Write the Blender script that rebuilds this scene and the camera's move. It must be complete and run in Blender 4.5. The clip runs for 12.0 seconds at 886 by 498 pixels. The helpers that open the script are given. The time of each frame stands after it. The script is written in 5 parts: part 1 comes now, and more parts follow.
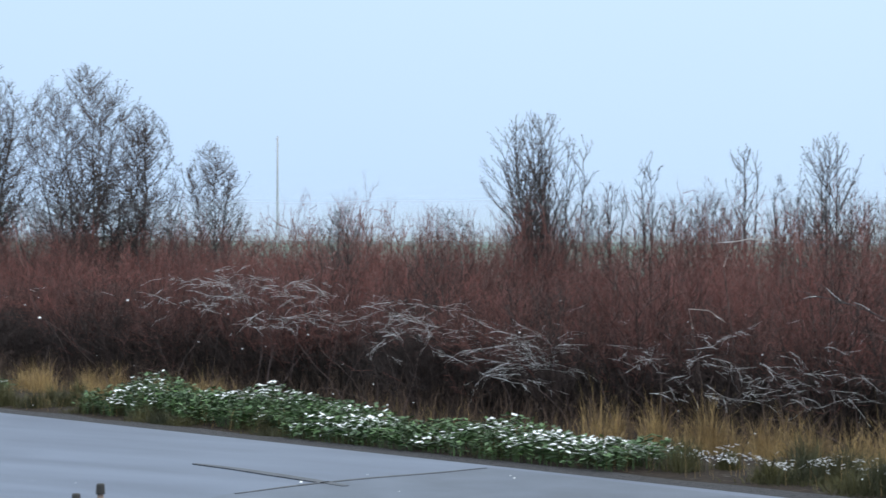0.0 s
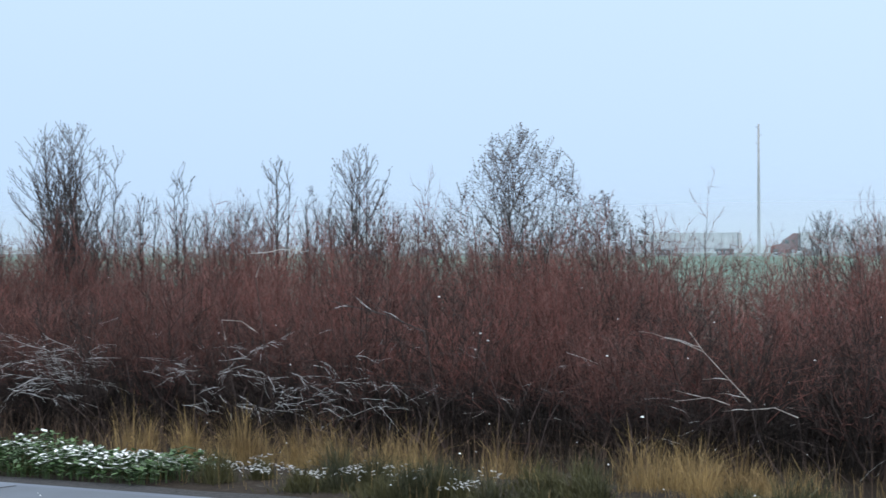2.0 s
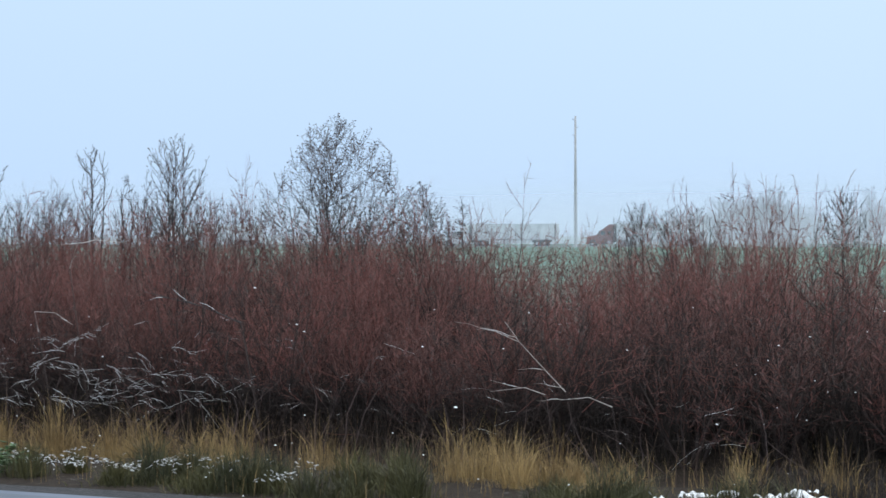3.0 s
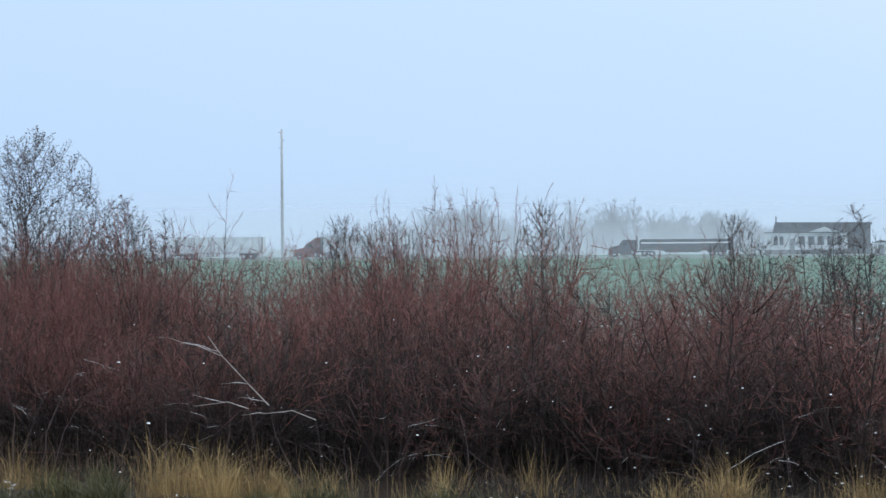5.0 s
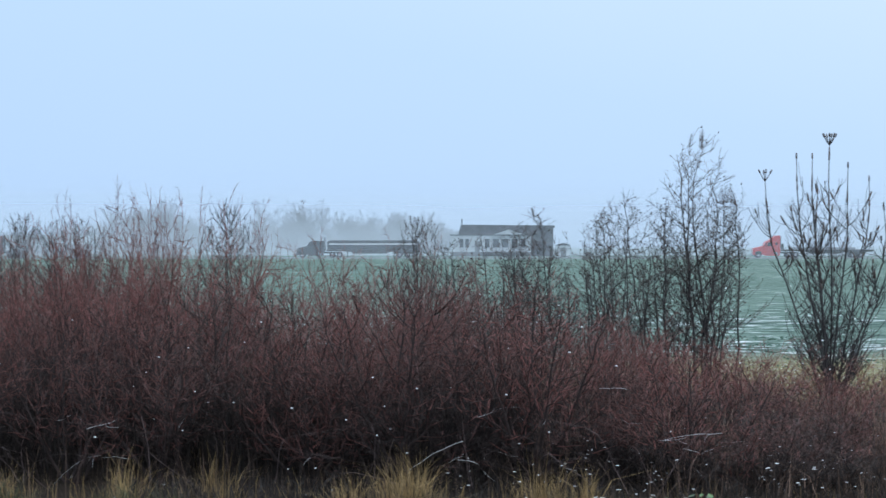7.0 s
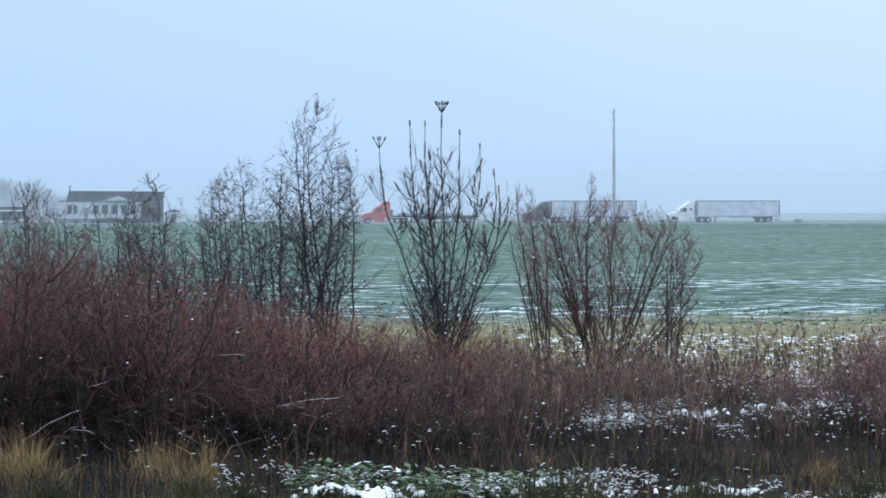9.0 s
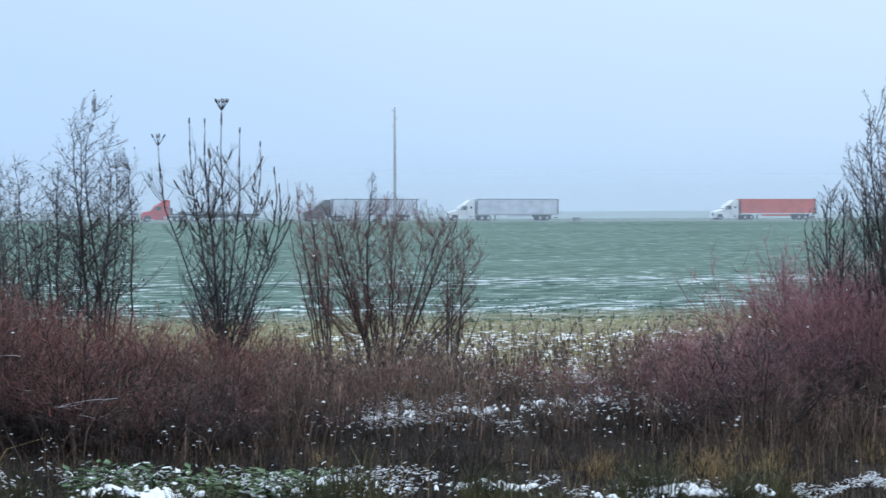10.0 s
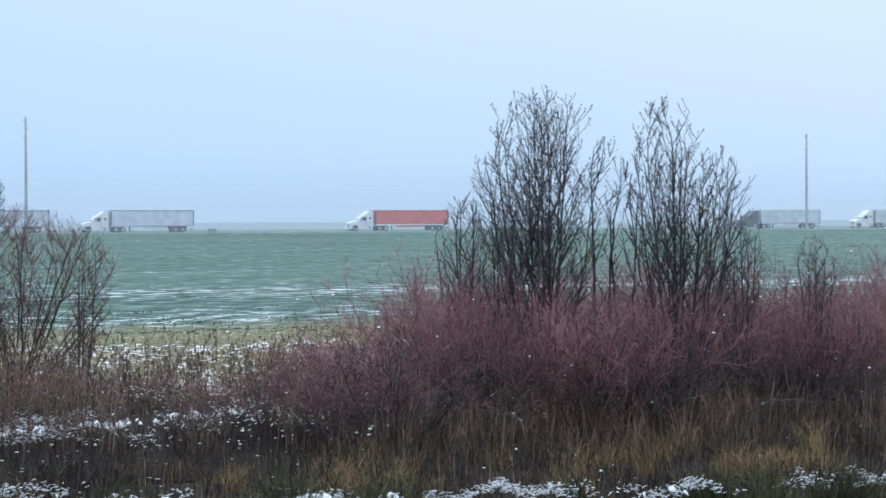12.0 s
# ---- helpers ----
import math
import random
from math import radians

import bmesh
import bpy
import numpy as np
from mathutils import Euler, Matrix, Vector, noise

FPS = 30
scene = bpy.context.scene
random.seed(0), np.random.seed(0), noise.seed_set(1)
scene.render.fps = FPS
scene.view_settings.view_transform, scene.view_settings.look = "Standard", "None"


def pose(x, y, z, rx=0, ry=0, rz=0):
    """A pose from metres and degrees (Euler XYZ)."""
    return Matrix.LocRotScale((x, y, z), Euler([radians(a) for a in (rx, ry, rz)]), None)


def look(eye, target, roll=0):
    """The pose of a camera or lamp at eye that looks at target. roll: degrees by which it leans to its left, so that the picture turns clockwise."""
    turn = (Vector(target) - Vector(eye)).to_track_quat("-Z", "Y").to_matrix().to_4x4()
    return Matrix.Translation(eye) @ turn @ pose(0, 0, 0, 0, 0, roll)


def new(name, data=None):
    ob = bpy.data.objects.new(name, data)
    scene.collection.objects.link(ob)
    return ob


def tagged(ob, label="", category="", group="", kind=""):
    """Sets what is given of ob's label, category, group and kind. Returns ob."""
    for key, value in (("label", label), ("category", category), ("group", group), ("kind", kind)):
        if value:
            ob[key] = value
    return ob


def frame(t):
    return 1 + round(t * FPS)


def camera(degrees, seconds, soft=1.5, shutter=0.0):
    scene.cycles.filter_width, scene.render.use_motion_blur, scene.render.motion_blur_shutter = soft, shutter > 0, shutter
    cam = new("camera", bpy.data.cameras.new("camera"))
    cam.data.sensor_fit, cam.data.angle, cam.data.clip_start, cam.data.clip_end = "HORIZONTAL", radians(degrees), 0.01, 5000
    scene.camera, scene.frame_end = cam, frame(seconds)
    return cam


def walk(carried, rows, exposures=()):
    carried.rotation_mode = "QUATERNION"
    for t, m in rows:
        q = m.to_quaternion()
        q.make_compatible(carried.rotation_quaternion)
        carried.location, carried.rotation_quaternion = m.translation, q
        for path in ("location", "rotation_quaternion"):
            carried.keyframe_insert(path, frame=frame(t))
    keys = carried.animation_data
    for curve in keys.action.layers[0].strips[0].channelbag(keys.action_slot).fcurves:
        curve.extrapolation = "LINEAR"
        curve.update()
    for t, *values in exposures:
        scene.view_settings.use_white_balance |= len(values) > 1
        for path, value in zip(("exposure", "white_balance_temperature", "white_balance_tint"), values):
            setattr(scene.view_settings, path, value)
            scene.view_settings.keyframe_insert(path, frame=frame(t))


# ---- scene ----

# ---- camera: a long lens panned by hand from a parked vehicle, eye 2.4 m up ----
cam = camera(24.55, 12.0, soft=1.5, shutter=0.2)
EYE = 2.4
ROWS = [
    (0.0, -0.127, -0.074, 30.37, -0.41, -0.16),
    (0.5, -0.123, -0.062, 26.84, -0.24, -0.10),
    (1.0, -0.118, -0.051, 23.53, -0.17, -0.10),
    (1.5, -0.111, -0.041, 20.36, -0.13, -0.04),
    (2.0, -0.104, -0.033, 17.35, -0.10, 0.19),
    (2.5, -0.096, -0.025, 14.64, -0.34, 0.20),
    (3.0, -0.088, -0.019, 12.26, -0.37, 0.12),
    (3.5, -0.080, -0.014, 10.07, -0.30, 0.17),
    (5.5, -0.020, -0.001, 2.06, 0.01, 0.50),
    (6.0, 0.000, -0.000, -0.00, 0.10, 0.50),
    (6.5, 0.013, -0.001, -2.28, 0.24, 0.44),
    (7.0, 0.007, -0.001, -4.72, -0.06, -0.00),
    (9.0, -0.057, 0.016, -15.64, -1.02, 0.10),
    (9.5, -0.054, 0.018, -18.72, -1.07, 0.12),
    (10.0, -0.049, 0.020, -21.79, -1.08, 0.12),
    (10.5, -0.043, 0.020, -24.75, -1.03, 0.22),
    (11.0, -0.037, 0.019, -27.45, -1.03, 0.14),
    (11.5, -0.028, 0.016, -29.84, -0.92, 0.26),
    (12.0, -0.018, 0.011, -32.00, -0.79, 0.21),
]
walk(cam, [(t, pose(x, y, EYE, 90 + pitch, lean, turn)) for t, x, y, turn, pitch, lean in ROWS], [(0.0, 0.20, 6700, 10), (3.0, 0.12, 6720, 10), (6.0, 0.02, 6350, 10), (9.0, -0.03, 6080, 10), (12.0, -0.05, 6080, 10)])

# ---- overcast sky and a wide, weak sun behind the cloud ----
SUN_AZ, SUN_EL = 48.0, 38.0
world = bpy.data.worlds.new("overcast")
scene.world = world
world.use_nodes = True
wn, wl = world.node_tree.nodes, world.node_tree.links
wn.clear()
w_out, w_bg = wn.new("ShaderNodeOutputWorld"), wn.new("ShaderNodeBackground")
sky = wn.new("ShaderNodeTexSky")
sky.sky_type, sky.sun_disc = "NISHITA", False
sky.sun_elevation, sky.sun_rotation = radians(SUN_EL), radians(SUN_AZ)
sky.air_density, sky.dust_density, sky.ozone_density = 1.0, 4.0, 1.0
w_tc = wn.new("ShaderNodeTexCoord")
w_ramp, w_dot, w_map = wn.new("ShaderNodeValToRGB"), wn.new("ShaderNodeVectorMath"), wn.new("ShaderNodeMapRange")
w_noise, w_add, w_mix = wn.new("ShaderNodeTexNoise"), wn.new("ShaderNodeMath"), wn.new("ShaderNodeMix")
w_ramp.color_ramp.elements[0].position, w_ramp.color_ramp.elements[0].color = 0.0, (0.49, 0.685, 0.98, 1)
w_ramp.color_ramp.elements[1].position, w_ramp.color_ramp.elements[1].color = 1.0, (0.84, 0.96, 1.08, 1)
e = w_ramp.color_ramp.elements.new(0.45)
e.color = (0.565, 0.76, 1.0, 1)
# cloud grows brighter with height and towards the hidden sun
w_dot.operation = "DOT_PRODUCT"
w_dot.inputs[1].default_value = (math.sin(radians(SUN_AZ)) * 0.25, 0.0, 1.0)
w_map.inputs["From Min"].default_value, w_map.inputs["From Max"].default_value = -0.12, 0.36
w_noise.inputs["Scale"].default_value, w_noise.inputs["Detail"].default_value = 2.2, 3.0
w_add.operation = "MULTIPLY_ADD"
w_add.inputs[1].default_value, w_add.inputs[2].default_value = 0.22, -0.11
w_sum = wn.new("ShaderNodeMath")
w_mix.data_type = "RGBA"
w_mix.inputs["Factor"].default_value = 0.97
w_gain = wn.new("ShaderNodeMix")
w_gain.data_type, w_gain.blend_type = "RGBA", "MULTIPLY"
w_gain.inputs["Factor"].default_value = 1.0
w_gain.inputs["B"].default_value = (0.11, 0.11, 0.11, 1)
wl.new(w_tc.outputs["Generated"], w_dot.inputs[0])
wl.new(w_tc.outputs["Generated"], w_noise.inputs["Vector"])
wl.new(w_dot.outputs["Value"], w_map.inputs["Value"])
wl.new(w_noise.outputs["Fac"], w_add.inputs[0])
wl.new(w_map.outputs["Result"], w_sum.inputs[0])
wl.new(w_add.outputs["Value"], w_sum.inputs[1])
wl.new(w_sum.outputs["Value"], w_ramp.inputs["Fac"])
wl.new(sky.outputs["Color"], w_gain.inputs["A"])
wl.new(w_gain.outputs["Result"], w_mix.inputs["A"])
wl.new(w_ramp.outputs["Color"], w_mix.inputs["B"])
wl.new(w_mix.outputs["Result"], w_bg.inputs["Color"])
# an overcast dome is about twice as bright overhead as near the horizon
w_sep_z, w_dome = wn.new("ShaderNodeSeparateXYZ"), wn.new("ShaderNodeMapRange")
w_dome.interpolation_type = "SMOOTHSTEP"
w_dome.inputs["From Min"].default_value, w_dome.inputs["From Max"].default_value = 0.22, 0.95
w_dome.inputs["To Min"].default_value, w_dome.inputs["To Max"].default_value = 1.0, 1.9
wl.new(w_tc.outputs["Generated"], w_sep_z.inputs["Vector"])
wl.new(w_sep_z.outputs["Z"], w_dome.inputs["Value"])
wl.new(w_dome.outputs["Result"], w_bg.inputs["Strength"])
wl.new(w_bg.outputs["Background"], w_out.inputs["Surface"])

sun_data = bpy.data.lights.new("sun", "SUN")
sun_data.energy, sun_data.angle, sun_data.color = 0.6, radians(25), (1.0, 0.97, 0.92)
sun = new("sun", sun_data)
sun_way = Vector((math.sin(radians(SUN_AZ)) * math.cos(radians(SUN_EL)), math.cos(radians(SUN_AZ)) * math.cos(radians(SUN_EL)), math.sin(radians(SUN_EL))))
sun.matrix_world = look(sun_way * 200, (0, 0, 0))


# ---- materials ----
def surf(name, dark, light, scale=6.0, rough=0.8, bump=0.3, fine=60.0, vary=0.0, island=0.0, metal=0.0, stretch=(1, 1, 1), distance=0.01, gloss=0.5):
    """Two colours mixed by a coarse noise, grained by a fine one; vary / island: change of value from object to object / piece to piece."""
    m = bpy.data.materials.new(name)
    m.use_nodes = True
    n, l = m.node_tree.nodes, m.node_tree.links
    bsdf = n["Principled BSDF"]
    tc, mp = n.new("ShaderNodeTexCoord"), n.new("ShaderNodeMapping")
    mp.inputs["Scale"].default_value = stretch
    l.new(tc.outputs["Object"], mp.inputs["Vector"])
    a, b = n.new("ShaderNodeTexNoise"), n.new("ShaderNodeTexNoise")
    for node, sc, det in ((a, scale, 5.0), (b, fine, 3.0)):
        node.inputs["Scale"].default_value, node.inputs["Detail"].default_value = sc, det
        l.new(mp.outputs["Vector"], node.inputs["Vector"])
    ramp = n.new("ShaderNodeMapRange")
    ramp.inputs["From Min"].default_value, ramp.inputs["From Max"].default_value = 0.32, 0.68
    l.new(a.outputs["Fac"], ramp.inputs["Value"])
    mix = n.new("ShaderNodeMix")
    mix.data_type = "RGBA"
    mix.inputs["A"].default_value, mix.inputs["B"].default_value = (*dark, 1), (*light, 1)
    l.new(ramp.outputs["Result"], mix.inputs["Factor"])
    hsv = n.new("ShaderNodeHueSaturation")
    l.new(mix.outputs["Result"], hsv.inputs["Color"])
    val = n.new("ShaderNodeMapRange")
    val.inputs["To Min"].default_value, val.inputs["To Max"].default_value = 0.75, 1.25
    l.new(b.outputs["Fac"], val.inputs["Value"])
    out = val.outputs["Result"]
    for amount, kind, socket in ((vary, "ShaderNodeObjectInfo", "Random"), (island, "ShaderNodeNewGeometry", "Random Per Island")):
        if amount:
            src, mr, mu = n.new(kind), n.new("ShaderNodeMapRange"), n.new("ShaderNodeMath")
            mr.inputs["To Min"].default_value, mr.inputs["To Max"].default_value = 1 - amount, 1 + amount
            mu.operation = "MULTIPLY"
            l.new(src.outputs[socket], mr.inputs["Value"])
            l.new(mr.outputs["Result"], mu.inputs[0])
            l.new(out, mu.inputs[1])
            out = mu.outputs["Value"]
    l.new(out, hsv.inputs["Value"])
    l.new(hsv.outputs["Color"], bsdf.inputs["Base Color"])
    bsdf.inputs["Roughness"].default_value, bsdf.inputs["Metallic"].default_value = rough, metal
    bsdf.inputs["Specular IOR Level"].default_value = gloss
    if bump:
        bp = n.new("ShaderNodeBump")
        bp.inputs["Strength"].default_value, bp.inputs["Distance"].default_value = bump, distance
        l.new(b.outputs["Fac"], bp.inputs["Height"])
        l.new(bp.outputs["Normal"], bsdf.inputs["Normal"])
    return m


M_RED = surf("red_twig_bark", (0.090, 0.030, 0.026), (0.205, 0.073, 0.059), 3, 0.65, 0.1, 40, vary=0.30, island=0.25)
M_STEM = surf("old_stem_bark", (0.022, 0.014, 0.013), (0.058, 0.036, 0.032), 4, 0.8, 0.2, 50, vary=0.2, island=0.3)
M_PLUM = surf("plum_twig_bark", (0.142, 0.058, 0.063), (0.325, 0.142, 0.146), 3, 0.65, 0.1, 40, vary=0.35, island=0.3)
M_BARK = surf("grey_tree_bark", (0.030, 0.028, 0.030), (0.080, 0.072, 0.072), 5, 0.85, 0.4, 60, vary=0.15)
M_TWIG = surf("grey_brown_twig", (0.042, 0.033, 0.032), (0.098, 0.076, 0.070), 5, 0.8, 0.1, 60, vary=0.15, island=0.25)
M_BUD = surf("withered_leaf", (0.040, 0.027, 0.024), (0.10, 0.072, 0.060), 5, 0.8, 0.1, 60, island=0.4)
M_TAN = surf("dry_grass_blade", (0.17, 0.105, 0.042), (0.45, 0.31, 0.135), 3, 0.8, 0.0, 30, island=0.35)
M_OLIVE = surf("verge_grass_blade", (0.022, 0.026, 0.009), (0.105, 0.095, 0.034), 2, 0.7, 0.0, 30, island=0.4)
M_CROP = surf("winter_crop_leaf", (0.030, 0.085, 0.060), (0.13, 0.225, 0.17), 0.6, 0.7, 0.0, 8, island=0.45)
# shade at the thicket foot put into blade colour; ditch weeds share it
M_SHADE_DARK = surf("shade_dark_undergrowth", (0.007, 0.005, 0.004), (0.024, 0.016, 0.012), 3, 0.85, 0.0, 30, island=0.5)
M_DEAD = surf("dead_weed_stalk", (0.034, 0.021, 0.017), (0.150, 0.094, 0.066), 3, 0.85, 0.0, 30, vary=0.2, island=0.7)
M_STRAW = surf("brown_dead_stalk", (0.085, 0.054, 0.042), (0.31, 0.20, 0.145), 3, 0.85, 0.0, 30, vary=0.2, island=0.7)
M_LEAF = surf("green_weed_leaf", (0.024, 0.064, 0.019), (0.080, 0.155, 0.042), 4, 0.5, 0.1, 40, island=0.4)
M_SNOW = surf("snow", (0.86, 0.87, 0.89), (0.94, 0.94, 0.95), 9, 0.75, 0.5, 70, distance=0.02)
M_CANE = surf("bramble_cane", (0.045, 0.030, 0.030), (0.14, 0.095, 0.09), 5, 0.7, 0.1, 50, island=0.3)
M_PALE = surf("bare_pale_wood", (0.30, 0.25, 0.23), (0.55, 0.49, 0.46), 8, 0.7, 0.2, 50)
M_GRAVEL = surf("dark_gravel", (0.014, 0.014, 0.017), (0.048, 0.046, 0.050), 14, 0.9, 0.9, 70, distance=0.03)

# ---- helpers for meshes ----
class Tubes:
    """Collects thin tapered tubes and small pieces into one mesh."""

    def __init__(self):
        self.v, self.f = [], []

    def tube(self, pts, r0, r1, sides=3):
        base, last, cap = len(self.v), len(pts) - 1, None
        for i, p in enumerate(pts):
            a, b = pts[max(i - 1, 0)], pts[min(i + 1, last)]
            d = (b - a).normalized()
            side = d.cross(Vector((0.31, 0.17, 0.93)) if abs(d.z) < 0.9 else Vector((1, 0.2, 0))).normalized()
            up = side.cross(d)
            r = r0 + (r1 - r0) * i / last
            for k in range(sides):
                w = 2 * math.pi * k / sides
                self.v.append(p + side * (r * math.cos(w)) + up * (r * math.sin(w)))
        for i in range(last):
            for k in range(sides):
                q = base + i * sides
                j = (k + 1) % sides
                self.f.append((q + k, q + j, q + sides + j, q + sides + k))
        self.f.append(tuple(base + last * sides + k for k in range(sides)))

    def spike(self, pts, r):
        """A twig drawn out to a point."""
        base, n = len(self.v), len(pts)
        d = (pts[-1] - pts[0]).normalized()
        side = d.cross(Vector((0.31, 0.17, 0.93)) if abs(d.z) < 0.9 else Vector((1, 0.2, 0))).normalized()
        up = side.cross(d)
        ring = [side * r, side * (-0.5 * r) + up * (0.87 * r), side * (-0.5 * r) - up * (0.87 * r)]
        for i in range(n - 1):
            k = 1 - 0.6 * i / (n - 1)
            self.v += [pts[i] + v * k for v in ring]
        self.v.append(pts[-1])
        for i in range(n - 2):
            q = base + 3 * i
            self.f += [(q + j, q + (j + 1) % 3, q + 3 + (j + 1) % 3, q + 3 + j) for j in range(3)]
        q, top = base + 3 * (n - 2), len(self.v) - 1
        self.f += [(q + j, q + (j + 1) % 3, top) for j in range(3)]

    def leaf(self, p, way, across, length, width):
        """A bent four-sided leaf with a raised middle."""
        q = len(self.v)
        nrm = way.cross(across)
        self.v += [p, p + way * (length * 0.5) + across * width * 0.5, p + way * length, p + way * (length * 0.5) - across * width * 0.5, p + way * (length * 0.5) + nrm * width * 0.25]
        self.f += [(q, q + 1, q + 4), (q + 1, q + 2, q + 4), (q + 2, q + 3, q + 4), (q + 3, q, q + 4)]

    def lump(self, p, r, h, rng, sides=6):
        """A low rounded lump, as of snow."""
        q = len(self.v)
        sx = rng.uniform(0.9, 2.2)
        for ring, (k, z) in enumerate(((1.0, -0.2), (0.6, 0.75))):
            for i in range(sides):
                w = 2 * math.pi * (i + 0.5 * ring) / sides
                rr = r * k * rng.uniform(0.75, 1.2)
                self.v.append(p + Vector((sx * rr * math.cos(w), rr * math.sin(w) - 0.23 * sx * rr * math.cos(w), z * h * rng.uniform(0.85, 1.15))))
        self.v.append(p + Vector((0, 0, h)))
        for i in range(sides):
            j = (i + 1) % sides
            self.f.append((q + i, q + j, q + sides + j, q + sides + i))
            self.f.append((q + sides + i, q + sides + j, q + 2 * sides))

    def mesh(self, name, material, smooth=True):
        me = bpy.data.meshes.new(name)
        me.from_pydata([tuple(p) for p in self.v], [], self.f)
        me.materials.append(material)
        if smooth:
            me.polygons.foreach_set("use_smooth", [True] * len(me.polygons))
        me.update()
        return me


def part(name, data, material, parent, label="", kind=""):
    """One mesh under a thing or part; data: Tubes, a bmesh or a mesh."""
    if isinstance(data, Tubes):
        data = data.mesh(name, material)
    elif isinstance(data, bmesh.types.BMesh):
        me = bpy.data.meshes.new(name)
        data.to_mesh(me)
        data.free()
        me.materials.append(material)
        data = me
    ob = new(name, data)
    ob.parent = parent
    return tagged(ob, label, kind=kind)


def box(x0, y0, z0, x1, y1, z1, bevel=0.0):
    bm = bmesh.new()
    bmesh.ops.create_cube(bm, size=1)
    for v in bm.verts:
        v.co = Vector((x0 if v.co.x < 0 else x1, y0 if v.co.y < 0 else y1, z0 if v.co.z < 0 else z1))
    if bevel:
        bmesh.ops.bevel(bm, geom=bm.edges[:], offset=bevel, segments=2, affect="EDGES", profile=0.5)
    return bm


def profile(points, y0, y1, bevel=0.0):
    """A side profile (x, z) drawn out across y0..y1."""
    bm = bmesh.new()
    a = [bm.verts.new((x, y0, z)) for x, z in points]
    b = [bm.verts.new((x, y1, z)) for x, z in points]
    n = len(points)
    bm.faces.new(a)
    bm.faces.new(b[::-1])
    for i in range(n):
        bm.faces.new((a[i], b[i], b[(i + 1) % n], a[(i + 1) % n]))
    bmesh.ops.recalc_face_normals(bm, faces=bm.faces[:])
    if bevel:
        bmesh.ops.bevel(bm, geom=bm.edges[:], offset=bevel, segments=2, affect="EDGES", profile=0.5)
    return bm


def rod(x, z, y0, y1, r, sides=18):
    """A short cylinder lying across y."""
    bm = bmesh.new()
    bmesh.ops.create_cone(bm, cap_ends=True, segments=sides, radius1=r, radius2=r, depth=abs(y1 - y0))
    bmesh.ops.rotate(bm, verts=bm.verts[:], matrix=Matrix.Rotation(radians(90), 3, "X"))
    bmesh.ops.translate(bm, verts=bm.verts[:], vec=(x, (y0 + y1) / 2, z))
    return bm


# ---- plan: the near road's axis (s along it, n away from the eye) and the highway's ----
NEAR, FAR = radians(13.17), radians(5.0)
EDGE, HIGHWAY = 15.43, 363.0


def smooth(a, b, x):
    k = min(max((x - a) / (b - a), 0), 1)
    return k * k * (3 - 2 * k)


def plan(s, n):
    # the road bends a little towards the eye past s = -2
    n -= 0.115 * max(0.0, s + 2) * (1 - smooth(17.5, 21.5, n)) * (s < 60)
    return s * math.cos(NEAR) + n * math.sin(NEAR), -s * math.sin(NEAR) + n * math.cos(NEAR)


def back(x, y):
    return x * math.cos(NEAR) - y * math.sin(NEAR), x * math.sin(NEAR) + y * math.cos(NEAR)


def polar(az, d):
    return d * math.sin(radians(az)), d * math.cos(radians(az))


def level(x, y):
    """Height of the ground: flat at the road, a shallow ditch behind the verge, a slow rise to the highway."""
    s, n = back(x, y)
    q = x * math.sin(FAR) + y * math.cos(FAR)
    z = 0.42 * smooth(90, 350, q) - 0.02
    if n > EDGE:
        z -= 0.16 * math.exp(-((n - 20.2) / 1.2) ** 2)
        if n < 60:
            z += (0.05 * noise.noise((x * 0.5, y * 0.5, 0)) + 0.02 * noise.noise((x * 2, y * 2, 3))) * smooth(EDGE, EDGE + 2, n)
    return z


